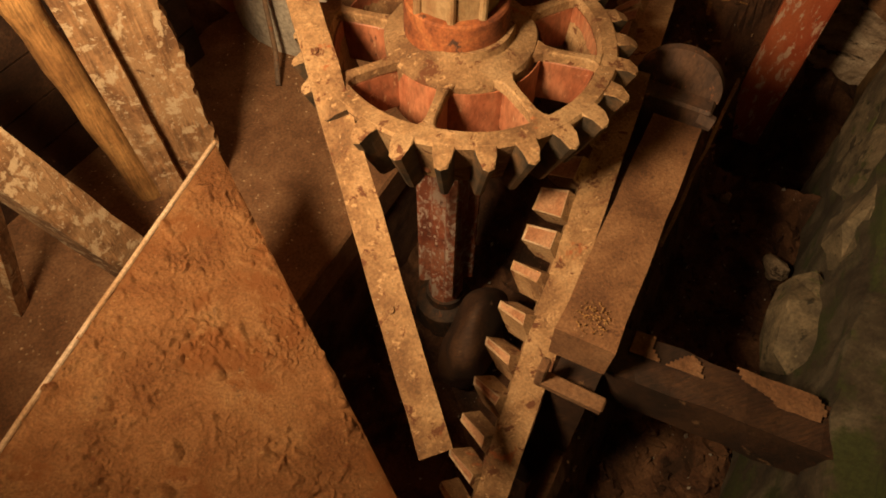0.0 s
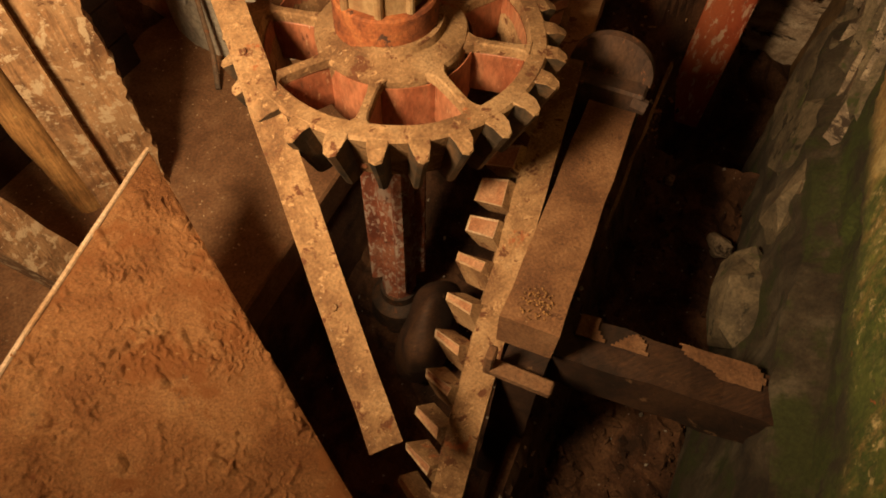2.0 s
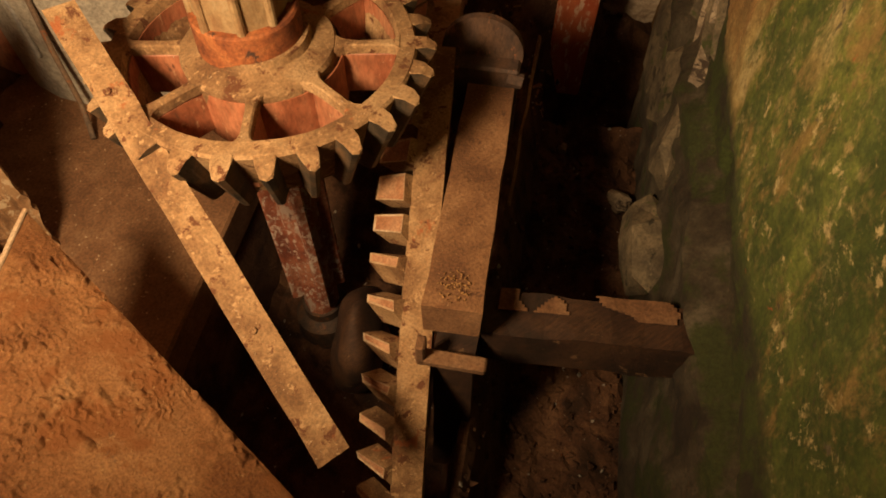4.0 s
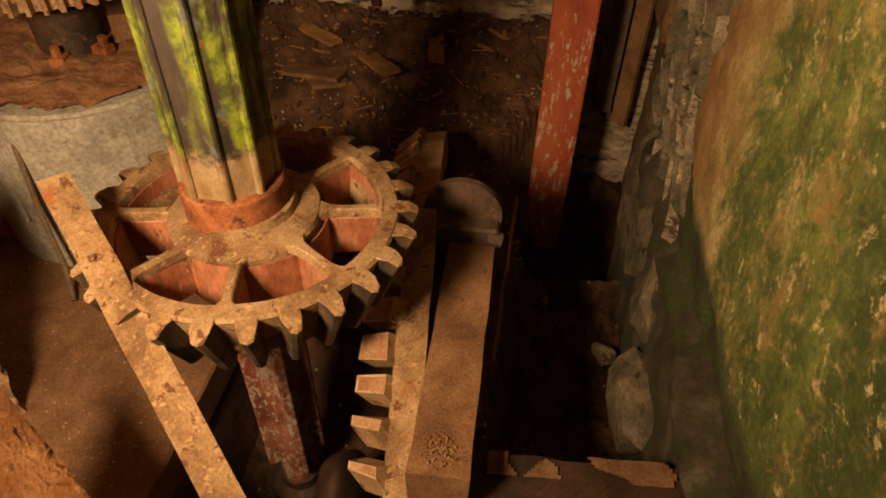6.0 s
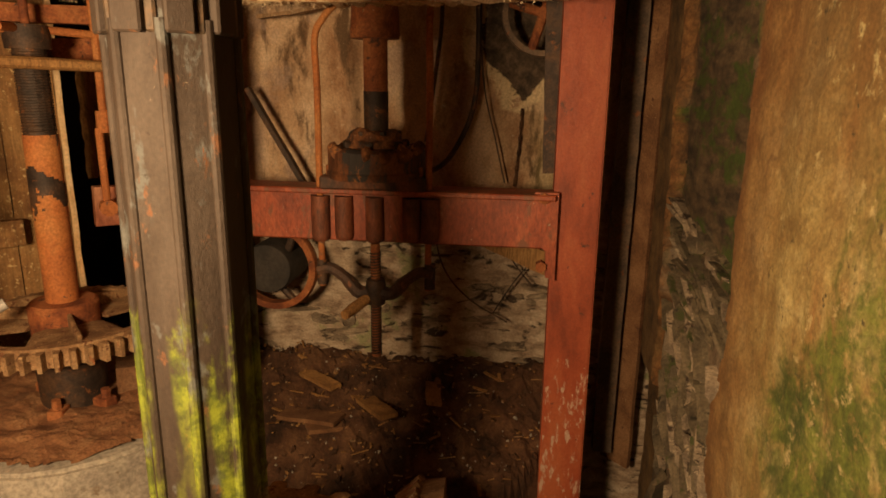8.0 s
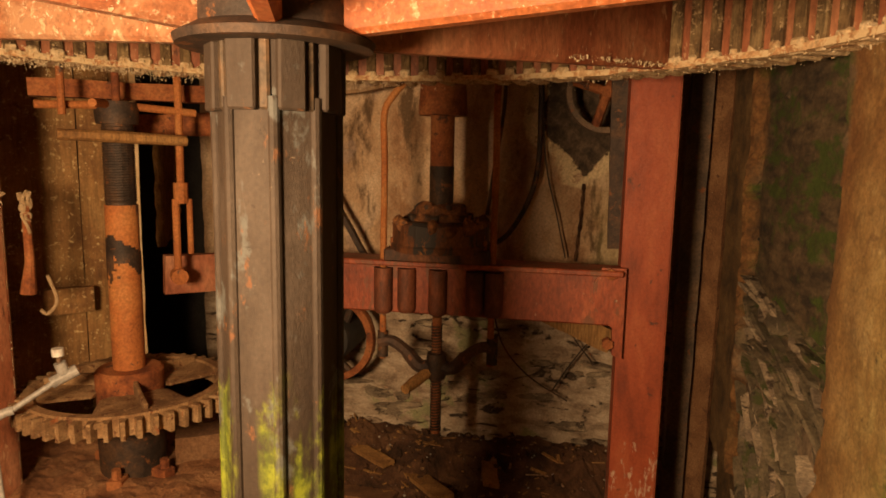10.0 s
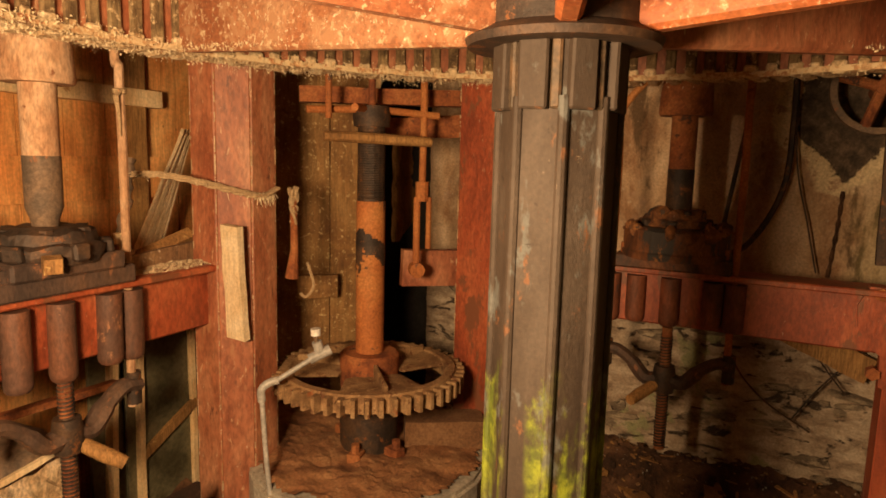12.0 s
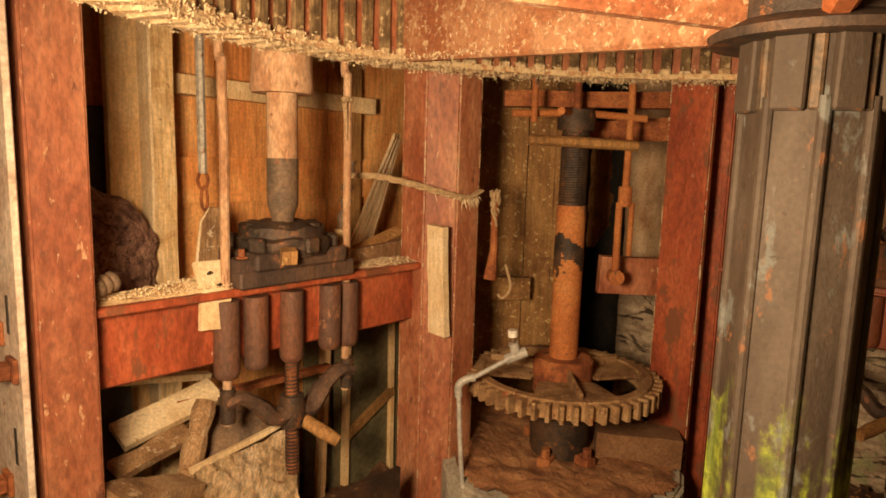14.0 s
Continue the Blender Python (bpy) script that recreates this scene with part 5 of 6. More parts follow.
for name, pts, r in (("cross_lever", [(0.96, 1.55, 1.74), (1.22, 1.33, 1.755), (1.46, 1.1, 1.735)], 0.018),
                     ("cross_lever", [(1.0, 1.3, 1.75), (1.4, 1.42, 1.76)], 0.018),
                     ("link_rod", [(1.4, 1.16, 2.2), (1.405, 1.155, 1.75), (1.403, 1.157, 1.35)], 0.018),
                     ("clevis", [(1.403, 1.157, 1.4), (1.403, 1.157, 1.3)], 0.034),
                     ("link_plate", [(1.385, 1.175, 1.32), (1.385, 1.175, 0.93)], 0.018),
                     ("link_plate", [(1.43, 1.13, 1.32), (1.43, 1.13, 1.05)], 0.014),
                     ("drop_rod", [(1.0, 1.45, 2.2), (1.0, 1.45, 1.7)], 0.016),
                     ("pin", [(1.36, 1.15, 0.94), (1.42, 1.2, 0.94)], 0.04)):
    bm = bmesh.new()
    tube(bm, pts, r, 10)
    part(name, bm, PIPE, t, "", True)
timber("lever_beam", (1.5, 1.33, 0.92), (1.78, 1.03, 0.91), 0.06, 0.2, RED, "short red-painted lever beam", "beam", 0, 0.006)
timber("lever_beam", (1.82, 0.98, 0.88), (1.96, 0.84, 0.87), 0.05, 0.22, RED, "red-painted beam end bolted between the columns", "beam", 0, 0.004)
timber("top_beam", (1.15, 1.75, 1.83), (1.75, 1.05, 1.84), 0.1, 0.08, RUST, "rusty cross beam under the floor above", "beam", 0, 0.004)
timber("top_beam", (1.5, 1.56, 1.67), (1.8, 1.1, 1.7), 0.04, 0.12, RUST, "rusty broad flat bar under the floor above", "beam", 0, 0.008)
# timber partition behind the column and a peeling sheet
t = thing("partition", None, "upright brown plank partition flecked with old lime", "partition")
for k, (a0, b0, w) in enumerate(((1.5, 2.18, 0.2), (1.64, 2.04, 0.2), (1.775, 1.905, 0.17), (1.872, 1.808, 0.1))):
    one_plank("plank", (a0 + 0.05, b0 + 0.05, 0.55), (w, 0.03, 3.0), GOLDPLANK, t, (0, 0, -45), 0.004, k)
bm = bmesh.new()
plank(bm, (0, 0, 0), (0.03, 0.05, 3.0), (0, 0, 0), 0.006, 6)
part("edge_strip", bm, LATH, t).matrix_basis = pose(1.962, 1.8, 0.55, 0, 0, -45)
one_plank("rail", (1.55, 2.06, 0.72), (0.42, 0.06, 0.14), GOLDPLANK, t, (0, 0, -45), 0.006, 9)
bm = sheet((1.99, 1.7, 0.98), (0.1, -0.1, 0), (0, 0, 0.62), 18, 60, lambda a, b, p: 0.012 * noise.noise(p * 14))
for v in bm.verts:
    u, h = (v.co.x - 1.99) / 0.1, (v.co.z - 0.98) / 0.62
    ragged = 1.0 + 0.25 * noise.noise(Vector((0, 3, v.co.z * 9))) + 0.12 * noise.noise(Vector((0, 0, v.co.z * 34)))
    u *= ragged * (0.35 + 0.65 * min(1.0, h / 0.22)) * (1.0 - 0.3 * max(0.0, h - 0.6))
    v.co = Vector((1.99 + 0.1 * u, 1.7 - 0.1 * u, v.co.z)) + Vector((0.008, 0.008, 0)) * noise.noise(v.co * 16)
bmesh.ops.solidify(bm, geom=bm.faces[:], thickness=0.012)
setting("trim", bm, BROWNWOOD, "peeling ragged flap of old lining", "lining", "")

# red lever with hanging rope beside the thick column
t = thing("rope_lever", None, "short rusty lever hanging with a knot of frayed rope", "lever")
bm = bmesh.new()
tube(bm, [(1.005, 1.67, 1.3), (1.01, 1.67, 1.05), (1.0, 1.68, 0.9)], [0.018, 0.02, 0.035], 10)
part("lever", bm, RUST, t, "", True)
r9 = random.Random(9)
for k in range(9):
    bm = bmesh.new()
    tube(bm, bent([(1.0 + r9.uniform(-0.02, 0.02), 1.67 + r9.uniform(-0.02, 0.02), 1.36 - 0.035 * q + r9.uniform(-0.01, 0.01)) for q in range(3 + k % 4)], 4), 0.007, 6)
    part("rope_strand", bm, ROPE, t, "", True)
bar("rope_end", bent([(1.05, 1.62, 0.98), (1.075, 1.6, 0.86), (1.05, 1.63, 0.8), (1.03, 1.65, 0.82)], 5), 0.008, ROPE, "loose end of straw rope", "rope", 6)

# ---- stone nut bay by the timber wall ----
t = thing("timber_wall", None, "orange pine plank wall with rails and studs", "wall", "", "structure")
for k in range(13):
    one_plank("plank", (-1.45 + 0.235 * k, 2.78, 1.2), (0.23, 0.022, 4.2), PINE, t, (0, 0, 0), 0.002, k)
for z, h in ((1.37, 0.23), (0.62, 0.2)):
    one_plank("rail", (0.55, 2.745, z), (1.7, 0.045, h), PINE, t, (0, 0, 0), 0.002, z)
one_plank("ledge", (0.42, 2.7, 1.815), (1.28, 0.09, 0.09), LATH, t, (0, 1.2, 0), 0.004, 4)
one_plank("stud", (-0.43, 2.66, 1.2), (0.13, 0.06, 4.0), LATH, t, (0, 0, 0), 0.003, 1)
one_plank("stud_edge", (-0.498, 2.655, 1.2), (0.012, 0.05, 4.0), CREAM, t, (0, 0, 0), 0.003, 5, "pale cream strip down one side of the stud")
one_plank("stud", (-0.31, 2.59, 1.2), (0.1, 0.14, 4.0), STUDWOOD, t, (0, 0, 0), 0.005, 2)
one_plank("stud_edge", (-0.366, 2.585, 1.2), (0.012, 0.135, 4.0), CREAM, t, (0, 0, 0), 0.004, 6, "pale cream strip down one side of the stud")
one_plank("stud", (0.92, 2.7, 1.2), (0.09, 0.05, 3.6), BROWNWOOD, t, (0, 0, 0), 0.003, 7)
bm = bmesh.new()
box(bm, (-0.6, 2.72, 1.45), (0.22, 0.03, 0.5), (0, 0, 0), 0.004)
setting("panel", bm, BLACK, "black tarred board behind the spindle", "board", "")
bm = bmesh.new()
bmesh.ops.create_icosphere(bm, subdivisions=4, radius=0.34)
for v in bm.verts:
    v.co.y *= 0.45
    v.co.z *= 1.15
worn(bm, 0.05, 3)
worn(bm, 0.02, 12)
worn(bm, 0.02, 26)
ob = part("boulder", bm, GRANITE)
ob.matrix_world = MILL @ pose(-0.7, 2.52, 0.95)
tagged(ob, "rough purple-brown stone behind the beam", "stone")
timber("prop", (-0.7, 2.52, -0.9), (-0.7, 2.52, 0.64), 0.3, 0.28, BLACK, "dark pier under the stone", "pier")

# hook rod, chain link and iron plate
t = thing("hanging_hook", None, "grey iron rod with a chain link and a split wooden paddle", "hook")
for name, pts, r, mat in (("rod", [(-0.225, 2.35, 2.6), (-0.22, 2.35, 1.42)], 0.02, STEEL),
                          ("ring", [(-0.22 + 0.025 * math.cos(a / 8 * 6.283), 2.35, 1.39 + 0.04 * math.sin(a / 8 * 6.283)) for a in range(9)], 0.008, RUST),
                          ("link", [(-0.215 + 0.016 * math.cos(a / 8 * 6.283), 2.35, 1.31 + 0.055 * math.sin(a / 8 * 6.283)) for a in range(9)], 0.007, RUST)):
    bm = bmesh.new()
    tube(bm, pts, r, 8)
    part(name, bm, mat, t, "", True)
bm = bmesh.new()
prism(bm, [(-0.085, -0.5), (-0.02, -0.5), (-0.015, -0.36), (0.0, -0.34), (0.005, -0.5), (0.075, -0.5), (0.07, -0.05), (0.045, 0.01), (0.0, 0.012), (-0.04, -0.05), (-0.06, -0.2)],
      -0.015, 0.015, pose(-0.2, 2.34, 1.26, 90, 0, 0))
bmesh.ops.bevel(bm, geom=bm.edges[:], offset=0.003, segments=1, affect="EDGES")
paddle = part("paddle", bm, OLDWOOD, t, "split grey-brown wooden paddle")
bm = bmesh.new()
tube(bm, [(-0.287, 2.333, 0.76), (-0.262, 2.333, 1.06), (-0.242, 2.333, 1.21), (-0.2, 2.333, 1.268)], [0.009, 0.008, 0.007, 0.004], 6)
part("bare_edge", bm, CREAM, paddle, "pale worn edge")

# cleat, chaff and wedges on the beam
t = thing("cleat", None, "pale flat wooden cleat nailed over the beam", "cleat")
one_plank("upright", (-0.44, 1.86, 0.915), (0.12, 0.018, 0.12), CREAM, t, (-4, 3, 0), 0.005, 2)
one_plank("flat", (-0.43, 1.9, 1.04), (0.11, 0.018, 0.15), CREAM, t, (-38, 2, 0), 0.005, 3)
for q in ((-0.42, 1.874, 1.015), (-0.44, 1.905, 1.06)):
    bm = bmesh.new()
    rod(bm, 0.006, 0, 0.02, 6, 0, 0, pose(*q, 60, 0, 0))
    part("nail", bm, IRON, t)


def heap(name, c, size, n, mat, label, seed):
    """A low heap of chaff: many small flakes."""
    rnd = random.Random(seed)
    bm = bmesh.new()
    for _ in range(n):
        r = rnd.random() ** 0.5
        a = rnd.uniform(0, 6.283)
        x, y = r * math.cos(a) * size[0], r * math.sin(a) * size[1]
        z = size[2] * (1 - r) * rnd.random()
        m = pose(c[0] + x, c[1] + y, c[2] + z, rnd.uniform(-50, 50), rnd.uniform(-50, 50), rnd.uniform(0, 360))
        s = rnd.uniform(0.25, 0.7)
        vs = [bm.verts.new(m @ Vector(q)) for q in ((-0.008 * s, -0.002, 0), (0.008 * s, -0.002, 0), (0.007 * s, 0.002, 0.002), (-0.007 * s, 0.002, 0.001))]
        bm.faces.new(vs)
    return setting(name, bm, mat, label, "chaff", "stuff")


bm = sheet((-0.92, 1.86, 1.0), (0.95, 0, 0), (0, 0.16, 0), 60, 14, lambda a, b, p: -0.006 + 0.04 * math.sin(3.1416 * min(1, b / 0.16)) * math.sin(3.1416 * min(1, a / 0.95)) * (1 + 0.5 * noise.noise(p * 8)))
setting("chaff", bm, CAKED, "low drift of pale chaff along the beam", "chaff", "stuff", True)
heap("chaff", (-0.42, 1.93, 1.015), (0.42, 0.08, 0.05), 2500, STRAW, "pale chaff heaped on the beam", 3)
heap("chaff", (0.5, 1.94, 1.003), (0.3, 0.08, 0.03), 1800, STRAW, "thin chaff on the beam end", 4)
heap("chips", (-0.53, -0.755, -0.285), (0.06, 0.06, 0.015), 110, BROWNWOOD, "wood chips on the bearing beam", 5)
timber("wedge", (0.642, 1.73, 1.195), (0.682, 1.74, 0.65), 0.115, 0.035, CREAM, "pale new wooden wedge beside the column", "wedge", 18, 0.006)
timber("block", (-0.36, 1.86, 1.07), (-0.18, 1.86, 1.075), 0.09, 0.09, BOSS, "dark block under the bearing", "block", 0, 0.004)
timber("peg", (-0.14, 1.85, 1.15), (-0.2, 1.72, 1.12), 0.06, 0.055, BROWNWOOD, "square brown wooden peg in the bearing housing", "peg", 0, 0.003)
timber("batten", (0.3, 2.02, 1.0), (0.28, 2.03, 1.17), 0.04, 0.03, LATH, "short pale upright batten", "batten", 0, 0.003)
timber("offcut", (0.3, 2.0, 1.02), (0.72, 2.02, 1.05), 0.1, 0.03, OLDWOOD, "grey split offcut lying on the beam", "offcut", 90, 0.008)
timber("offcut", (0.42, 2.08, 1.04), (0.7, 2.06, 1.12), 0.06, 0.05, BROWNWOOD, "brown offcut lying on the beam", "offcut", 40, 0.008)
bar("branch", bent([(0.335, 2.08, 1.02), (0.336, 2.08, 1.16), (0.37, 2.085, 1.28), (0.375, 2.08, 1.38), (0.4, 2.08, 1.49)], 5), [0.024 + 0.007 * math.sin(k * 1.9) for k in range(21)], GREY,
    "dark knotty stick standing on the beam", "stick", 9)
for k in range(9):
    timber("reed", (0.52 + 0.03 * k, 2.3 + 0.01 * k, 0.95), (0.88 + 0.018 * k, 2.3 + 0.012 * k, 1.62 + 0.02 * math.sin(k * 2)), 0.012, 0.01, CREAM,
           "thin pale reed leaning with others in a bundle", "reed", 0, 0.004, "reed bundle", k)
# chaff caught along the great wheel
r5 = random.Random(21)
verts, faces = [], []
for k in range(16000):
    a = radians(r5.uniform(15, 150) if k % 8 else r5.uniform(-75, 15))
    if k % 3 == 0:
        a = radians(80 if k % 2 else -40) + r5.uniform(-0.03, 0.03)
        rr, zz = r5.uniform(0.5, 1.6), 1.0
        zz = 1.855 + 0.06 * rr / 1.6 + r5.gauss(0, 0.006)
    elif k % 3 == 1:
        rr, zz = 1.58 + abs(r5.gauss(0, 0.012)), 1.905 + r5.gauss(0, 0.02)
    else:
        rr, zz = r5.uniform(1.6, 1.85), 1.905 + r5.uniform(-0.006, 0.012)
    m = pose(rr * math.cos(a), rr * math.sin(a), zz, r5.uniform(0, 360), r5.uniform(0, 360), r5.uniform(0, 360))
    s = 0.14 + 0.5 * r5.random() ** 3
    i = len(verts)
    verts += [m @ Vector((x * s, y * s, z * s)) for x, y, z in ((-0.011, -0.005, 0), (0.011, -0.004, 0.002), (0.01, 0.005, 0.003), (-0.009, 0.005, -0.002), (0, 0, 0.007))]
    faces += [(i, i + 1, i + 4), (i + 1, i + 2, i + 4), (i + 2, i + 3, i + 4), (i + 3, i, i + 4)]
for k in range(420):
    a = radians(r5.uniform(10, 150))
    rr, zz, ln = 1.585 + r5.uniform(-0.01, 0.03), 1.9, 0.015 + 0.05 * r5.random() ** 3
    p0 = Vector((rr * math.cos(a), rr * math.sin(a), zz))
    p1 = p0 + Vector((r5.gauss(0, 0.012), r5.gauss(0, 0.012), -ln))
    i = len(verts)
    side = Vector((-math.sin(a), math.cos(a), 0)) * 0.0012
    verts += [p0 - side, p0 + side, p0 + Vector((math.cos(a), math.sin(a), 0)) * 0.002, p1]
    faces += [(i, i + 1, i + 3), (i + 1, i + 2, i + 3), (i + 2, i, i + 3)]
me = bpy.data.meshes.new("chaff")
me.from_pydata(verts, [], faces)
me.materials.append(STRAW)
ob = new("chaff", me)
ob.matrix_world = MILL
tagged(ob, "pale chaff caught on the lower edges of the great wheel", "chaff", "", "stuff")

# rope tied round the thick column
t = thing("straw_rope", None, "twisted straw rope tied round the thick column", "rope")
pts = bent([(0.385, 2.06, 1.42), (0.46, 1.96, 1.42), (0.56, 1.83, 1.39), (0.67, 1.72, 1.35), (0.78, 1.67, 1.325), (0.84, 1.66, 1.335)], 6)
for ph in (0, 2.09, 4.19):
    bm = bmesh.new()
    tube(bm, [p + 0.008 * Vector((math.cos(k * 0.9 + ph), math.sin(k * 0.9 + ph), math.cos(k * 0.9 + ph + 1.5))) for k, p in enumerate(pts)], 0.009, 6)
    part("strand", bm, ROPE, t, "", True)
bm = bmesh.new()
tube(bm, bent([(0.74, 1.68, 1.325), (0.82, 1.66, 1.34), (0.87, 1.66, 1.36)], 4), [0.02] * 4 + [0.026] * 5, 7, 0.4)
part("knot", bm, ROPE, t)
r6 = random.Random(6)
bm = bmesh.new()
for _ in range(70):
    p = r6.choice(pts) if r6.random() < 0.4 else r6.choice(pts[-8:])
    d = Vector((r6.gauss(0, 1), r6.gauss(0, 1), r6.gauss(-0.3, 1))).normalized()
    tube(bm, [p, p + d * 0.02, p + d * r6.uniform(0.025, 0.05) + Vector((0, 0, -0.012))], [0.0022, 0.0018, 0.0008], 4)
tagged(part("frayed_fibre", bm, STRAW, t, "loose straw fibres"), kind="stuff")

# side plate with bolts on the far column
# the plate's pale colour holds the lamplight that falls on this side
t = thing("bolted_plate", None, "flange plate coloured pink-white for strong lamplight, with slots and square bolts", "plate")
bm = bmesh.new()
box(bm, (-1.1, 1.93, 0.65), (0.02, 0.34, 3.9), (0, 0, 0), 0.003)
part("plate", bm, PINK, t)
for y, z in ((1.82, 0.86), (1.95, 0.95), (1.82, 0.36), (1.95, 0.45)):
    bm = bmesh.new()
    box(bm, (-1.118, y, z), (0.016, 0.075, 0.075), (0, 0, 0), 0.003)
    box(bm, (-1.15, y, z), (0.055, 0.05, 0.05), (12, 0, 0), 0.007)
    part("bolt", bm, RUST, t)
for z in (1.02, 0.6, 0.14):
    bm = bmesh.new()
    box(bm, (-1.11, 1.86, z), (0.006, 0.022, 0.12), (0, 0, 0), 0.002)
    part("slot", bm, BLACK, t, "dark slot")

# framed olive panels under the beam
t = thing("framed_panel", None, "olive-green boards in a pale lath frame under the beam", "panel")
bm = bmesh.new()
box(bm, (0.83, 2.44, -0.1), (0.5, 0.02, 1.5), (0, 0, 0), 0.003)
part("sheet", bm, OLIVE, t)
bm = bmesh.new()
box(bm, (0.5, 2.47, -0.1), (0.2, 0.02, 1.4), (0, 0, 0), 0.003)
part("sheet", bm, OLIVE, t)
for p0, p1, w in (((0.63, 2.42, -0.88), (0.66, 2.42, 0.66), 0.055), ((1.01, 2.42, -0.88), (1.0, 2.42, 0.66), 0.035), ((0.4, 2.36, -0.88), (0.47, 2.36, 0.66), 0.06)):
    a, b = Vector(p0), Vector(p1)
    bm = bmesh.new()
    plank(bm, (0, 0, 0), (w, 0.03, (b - a).length), (0, 0, 0), 0.003, w * 50)
    part("lath", bm, LATH, t).matrix_basis = Matrix.Translation((a + b) / 2) @ (b - a).to_track_quat("Z", "Y").to_matrix().to_4x4()
one_plank("brace", (0.83, 2.41, 0.0), (0.42, 0.03, 0.05), BROWNWOOD, t, (0, -28, 0), 0.004, 3)

# junk heaped under the beam
def junk(name, at, s, rot, mat, label, cat, wear=0.008, seed=0):
    bm = bmesh.new()
    plank(bm, (0, 0, 0), s, (0, 0, 0), wear, seed)
    ob = part(name, bm, mat)
    ob.matrix_world = MILL @ pose(*at, *rot)
    return tagged(ob, label, cat, "scrap heap")


bm = sheet((-0.95, 1.75, -0.9), (1.9, 0, 0), (0, 0.95, 0), 60, 40, lambda a, b, p: 0.55 * math.sin(min(1, b / 0.5) * 1.57) + 0.1 * noise.fractal(p * 3, 1, 2, 4))
setting("scrap_pile", bm, RUBBLE, "dark pile of scrap and dirt under the beam", "pile", "stuff")
junk("board", (-0.44, 2.27, 0.4), (0.46, 0.13, 0.035), (32, -10, 4), CREAM, "pale splintered board with knots and a broken end", "board", 0.005, 1)
junk("batten", (-0.44, 2.36, 0.53), (0.5, 0.04, 0.03), (10, 11, 4), CREAM, "pale batten lying along a board", "batten", 0.004, 2)
junk("board", (-0.56, 2.16, 0.3), (0.34, 0.09, 0.04), (25, -6, 12), OLDWOOD, "grey broken board in the scrap heap", "board", 0.012, 3)
junk("board", (-0.3, 2.3, 0.3), (0.5, 0.07, 0.03), (20, -14, -8), BROWNWOOD, "brown board under paler ones", "board", 0.008, 12)
ob = bar("pole_stub", bent([(-0.6, 1.93, -0.02), (-0.52, 2.0, 0.15), (-0.43, 2.06, 0.33), (-0.35, 2.12, 0.47)], 4), [0.046 + 0.006 * math.sin(k * 1.9) for k in range(13)], OLDWOOD, "dusty short pole leaning on the heap", "pole", 10, "scrap heap")
bm = bmesh.new()
slab = [Vector((-0.5, 1.98, 0.25)), Vector((-0.04, 1.99, 0.29)), Vector((-0.1, 1.77, 0.04)), Vector((-0.5, 1.79, 0.12))]
g = [[bm.verts.new(slab[0].lerp(slab[1], i / 30).lerp(slab[3].lerp(slab[2], i / 30), j / 16)) for j in range(17)] for i in range(31)]
for i in range(30):
    for j in range(16):
        bm.faces.new((g[i][j], g[i][j + 1], g[i + 1][j + 1], g[i + 1][j]))
for v in bm.verts:
    v.co += 0.035 * noise.fractal(v.co * 6, 1, 2, 3) * Vector((0.3, -0.6, 0.8)) + 0.011 * noise.noise_vector(v.co * 21)
bmesh.ops.solidify(bm, geom=bm.faces[:], thickness=0.022)
bmesh.ops.recalc_face_normals(bm, faces=bm.faces)
ob = part("bark_slab", bm, BARK)
ob.matrix_world = MILL
tagged(ob, "torn slab of pale bark leaning on the scrap heap", "bark", "scrap heap")
junk("bark_strip", (-0.28, 1.97, 0.3), (0.46, 0.022, 0.022), (0, -8, 2), CREAM, "pale torn strip along the bark slab", "bark", 0.012, 5)
junk("board", (0.2, 2.1, -0.36), (0.34, 0.2, 0.03), (14, 14, 0), BROWNWOOD, "dusty board lying on the heap", "board", 0.008, 7)
junk("board", (0.55, 2.1, -0.6), (0.3, 0.03, 0.34), (6, 6, 4), BROWNWOOD, "short brown board leaning by the column", "board", 0.006, 8)
junk("log_end", (-0.7, 1.88, 0.26), (0.4, 0.12, 0.11), (10, 18, 20), OLDWOOD, "broken grey timber end", "timber", 0.018, 9)
junk("board", (-0.35, 1.8, -0.02), (0.6, 0.1, 0.04), (20, 8, -6), BROWNWOOD, "brown split board low in the heap", "board", 0.012, 10)
bm = bmesh.new()
bmesh.ops.create_icosphere(bm, subdivisions=4, radius=0.24)
for v in bm.verts:
    v.co.z *= 0.75
worn(bm, 0.05, 4)
worn(bm, 0.012, 16)
ob = part("sack", bm, GREY)
ob.matrix_world = MILL @ pose(-0.16, 2.26, 0.2)
tagged(ob, "slumped grey dusty sack under the beam", "sack")
timber("tie_bar", (-0.4, 2.3, 0.42), (0.4, 2.25, 0.42), 0.05, 0.03, RUST, "thin rusty tie bar behind the yoke", "bar", 0, 0.003)
bar("coil", [(-0.98 + 0.0065 * k, 1.86 + 0.002 * k, 1.028 + 0.0015 * k) for k in range(33)], [(0.03, 0.036, 0.037, 0.035)[k % 4] for k in range(33)], GREY, "short ribbed coil of old rope lying on the beam", "coil", 12)

# ---- back wall bay ----
PY, PZ = 0.71, 0.42
t = thing("pulley_wheel", None, "dark iron pulley wheel hanging behind the shaft", "wheel")
bm = bmesh.new()
lathe(bm, [(0.235, -0.035), (0.275, -0.035), (0.285, 0), (0.275, 0.035), (0.235, 0.035)], 44, pose(2.28, PY, PZ, 0, 90, 0))
part("rim", bm, RUST, t, "rusty rim", True)
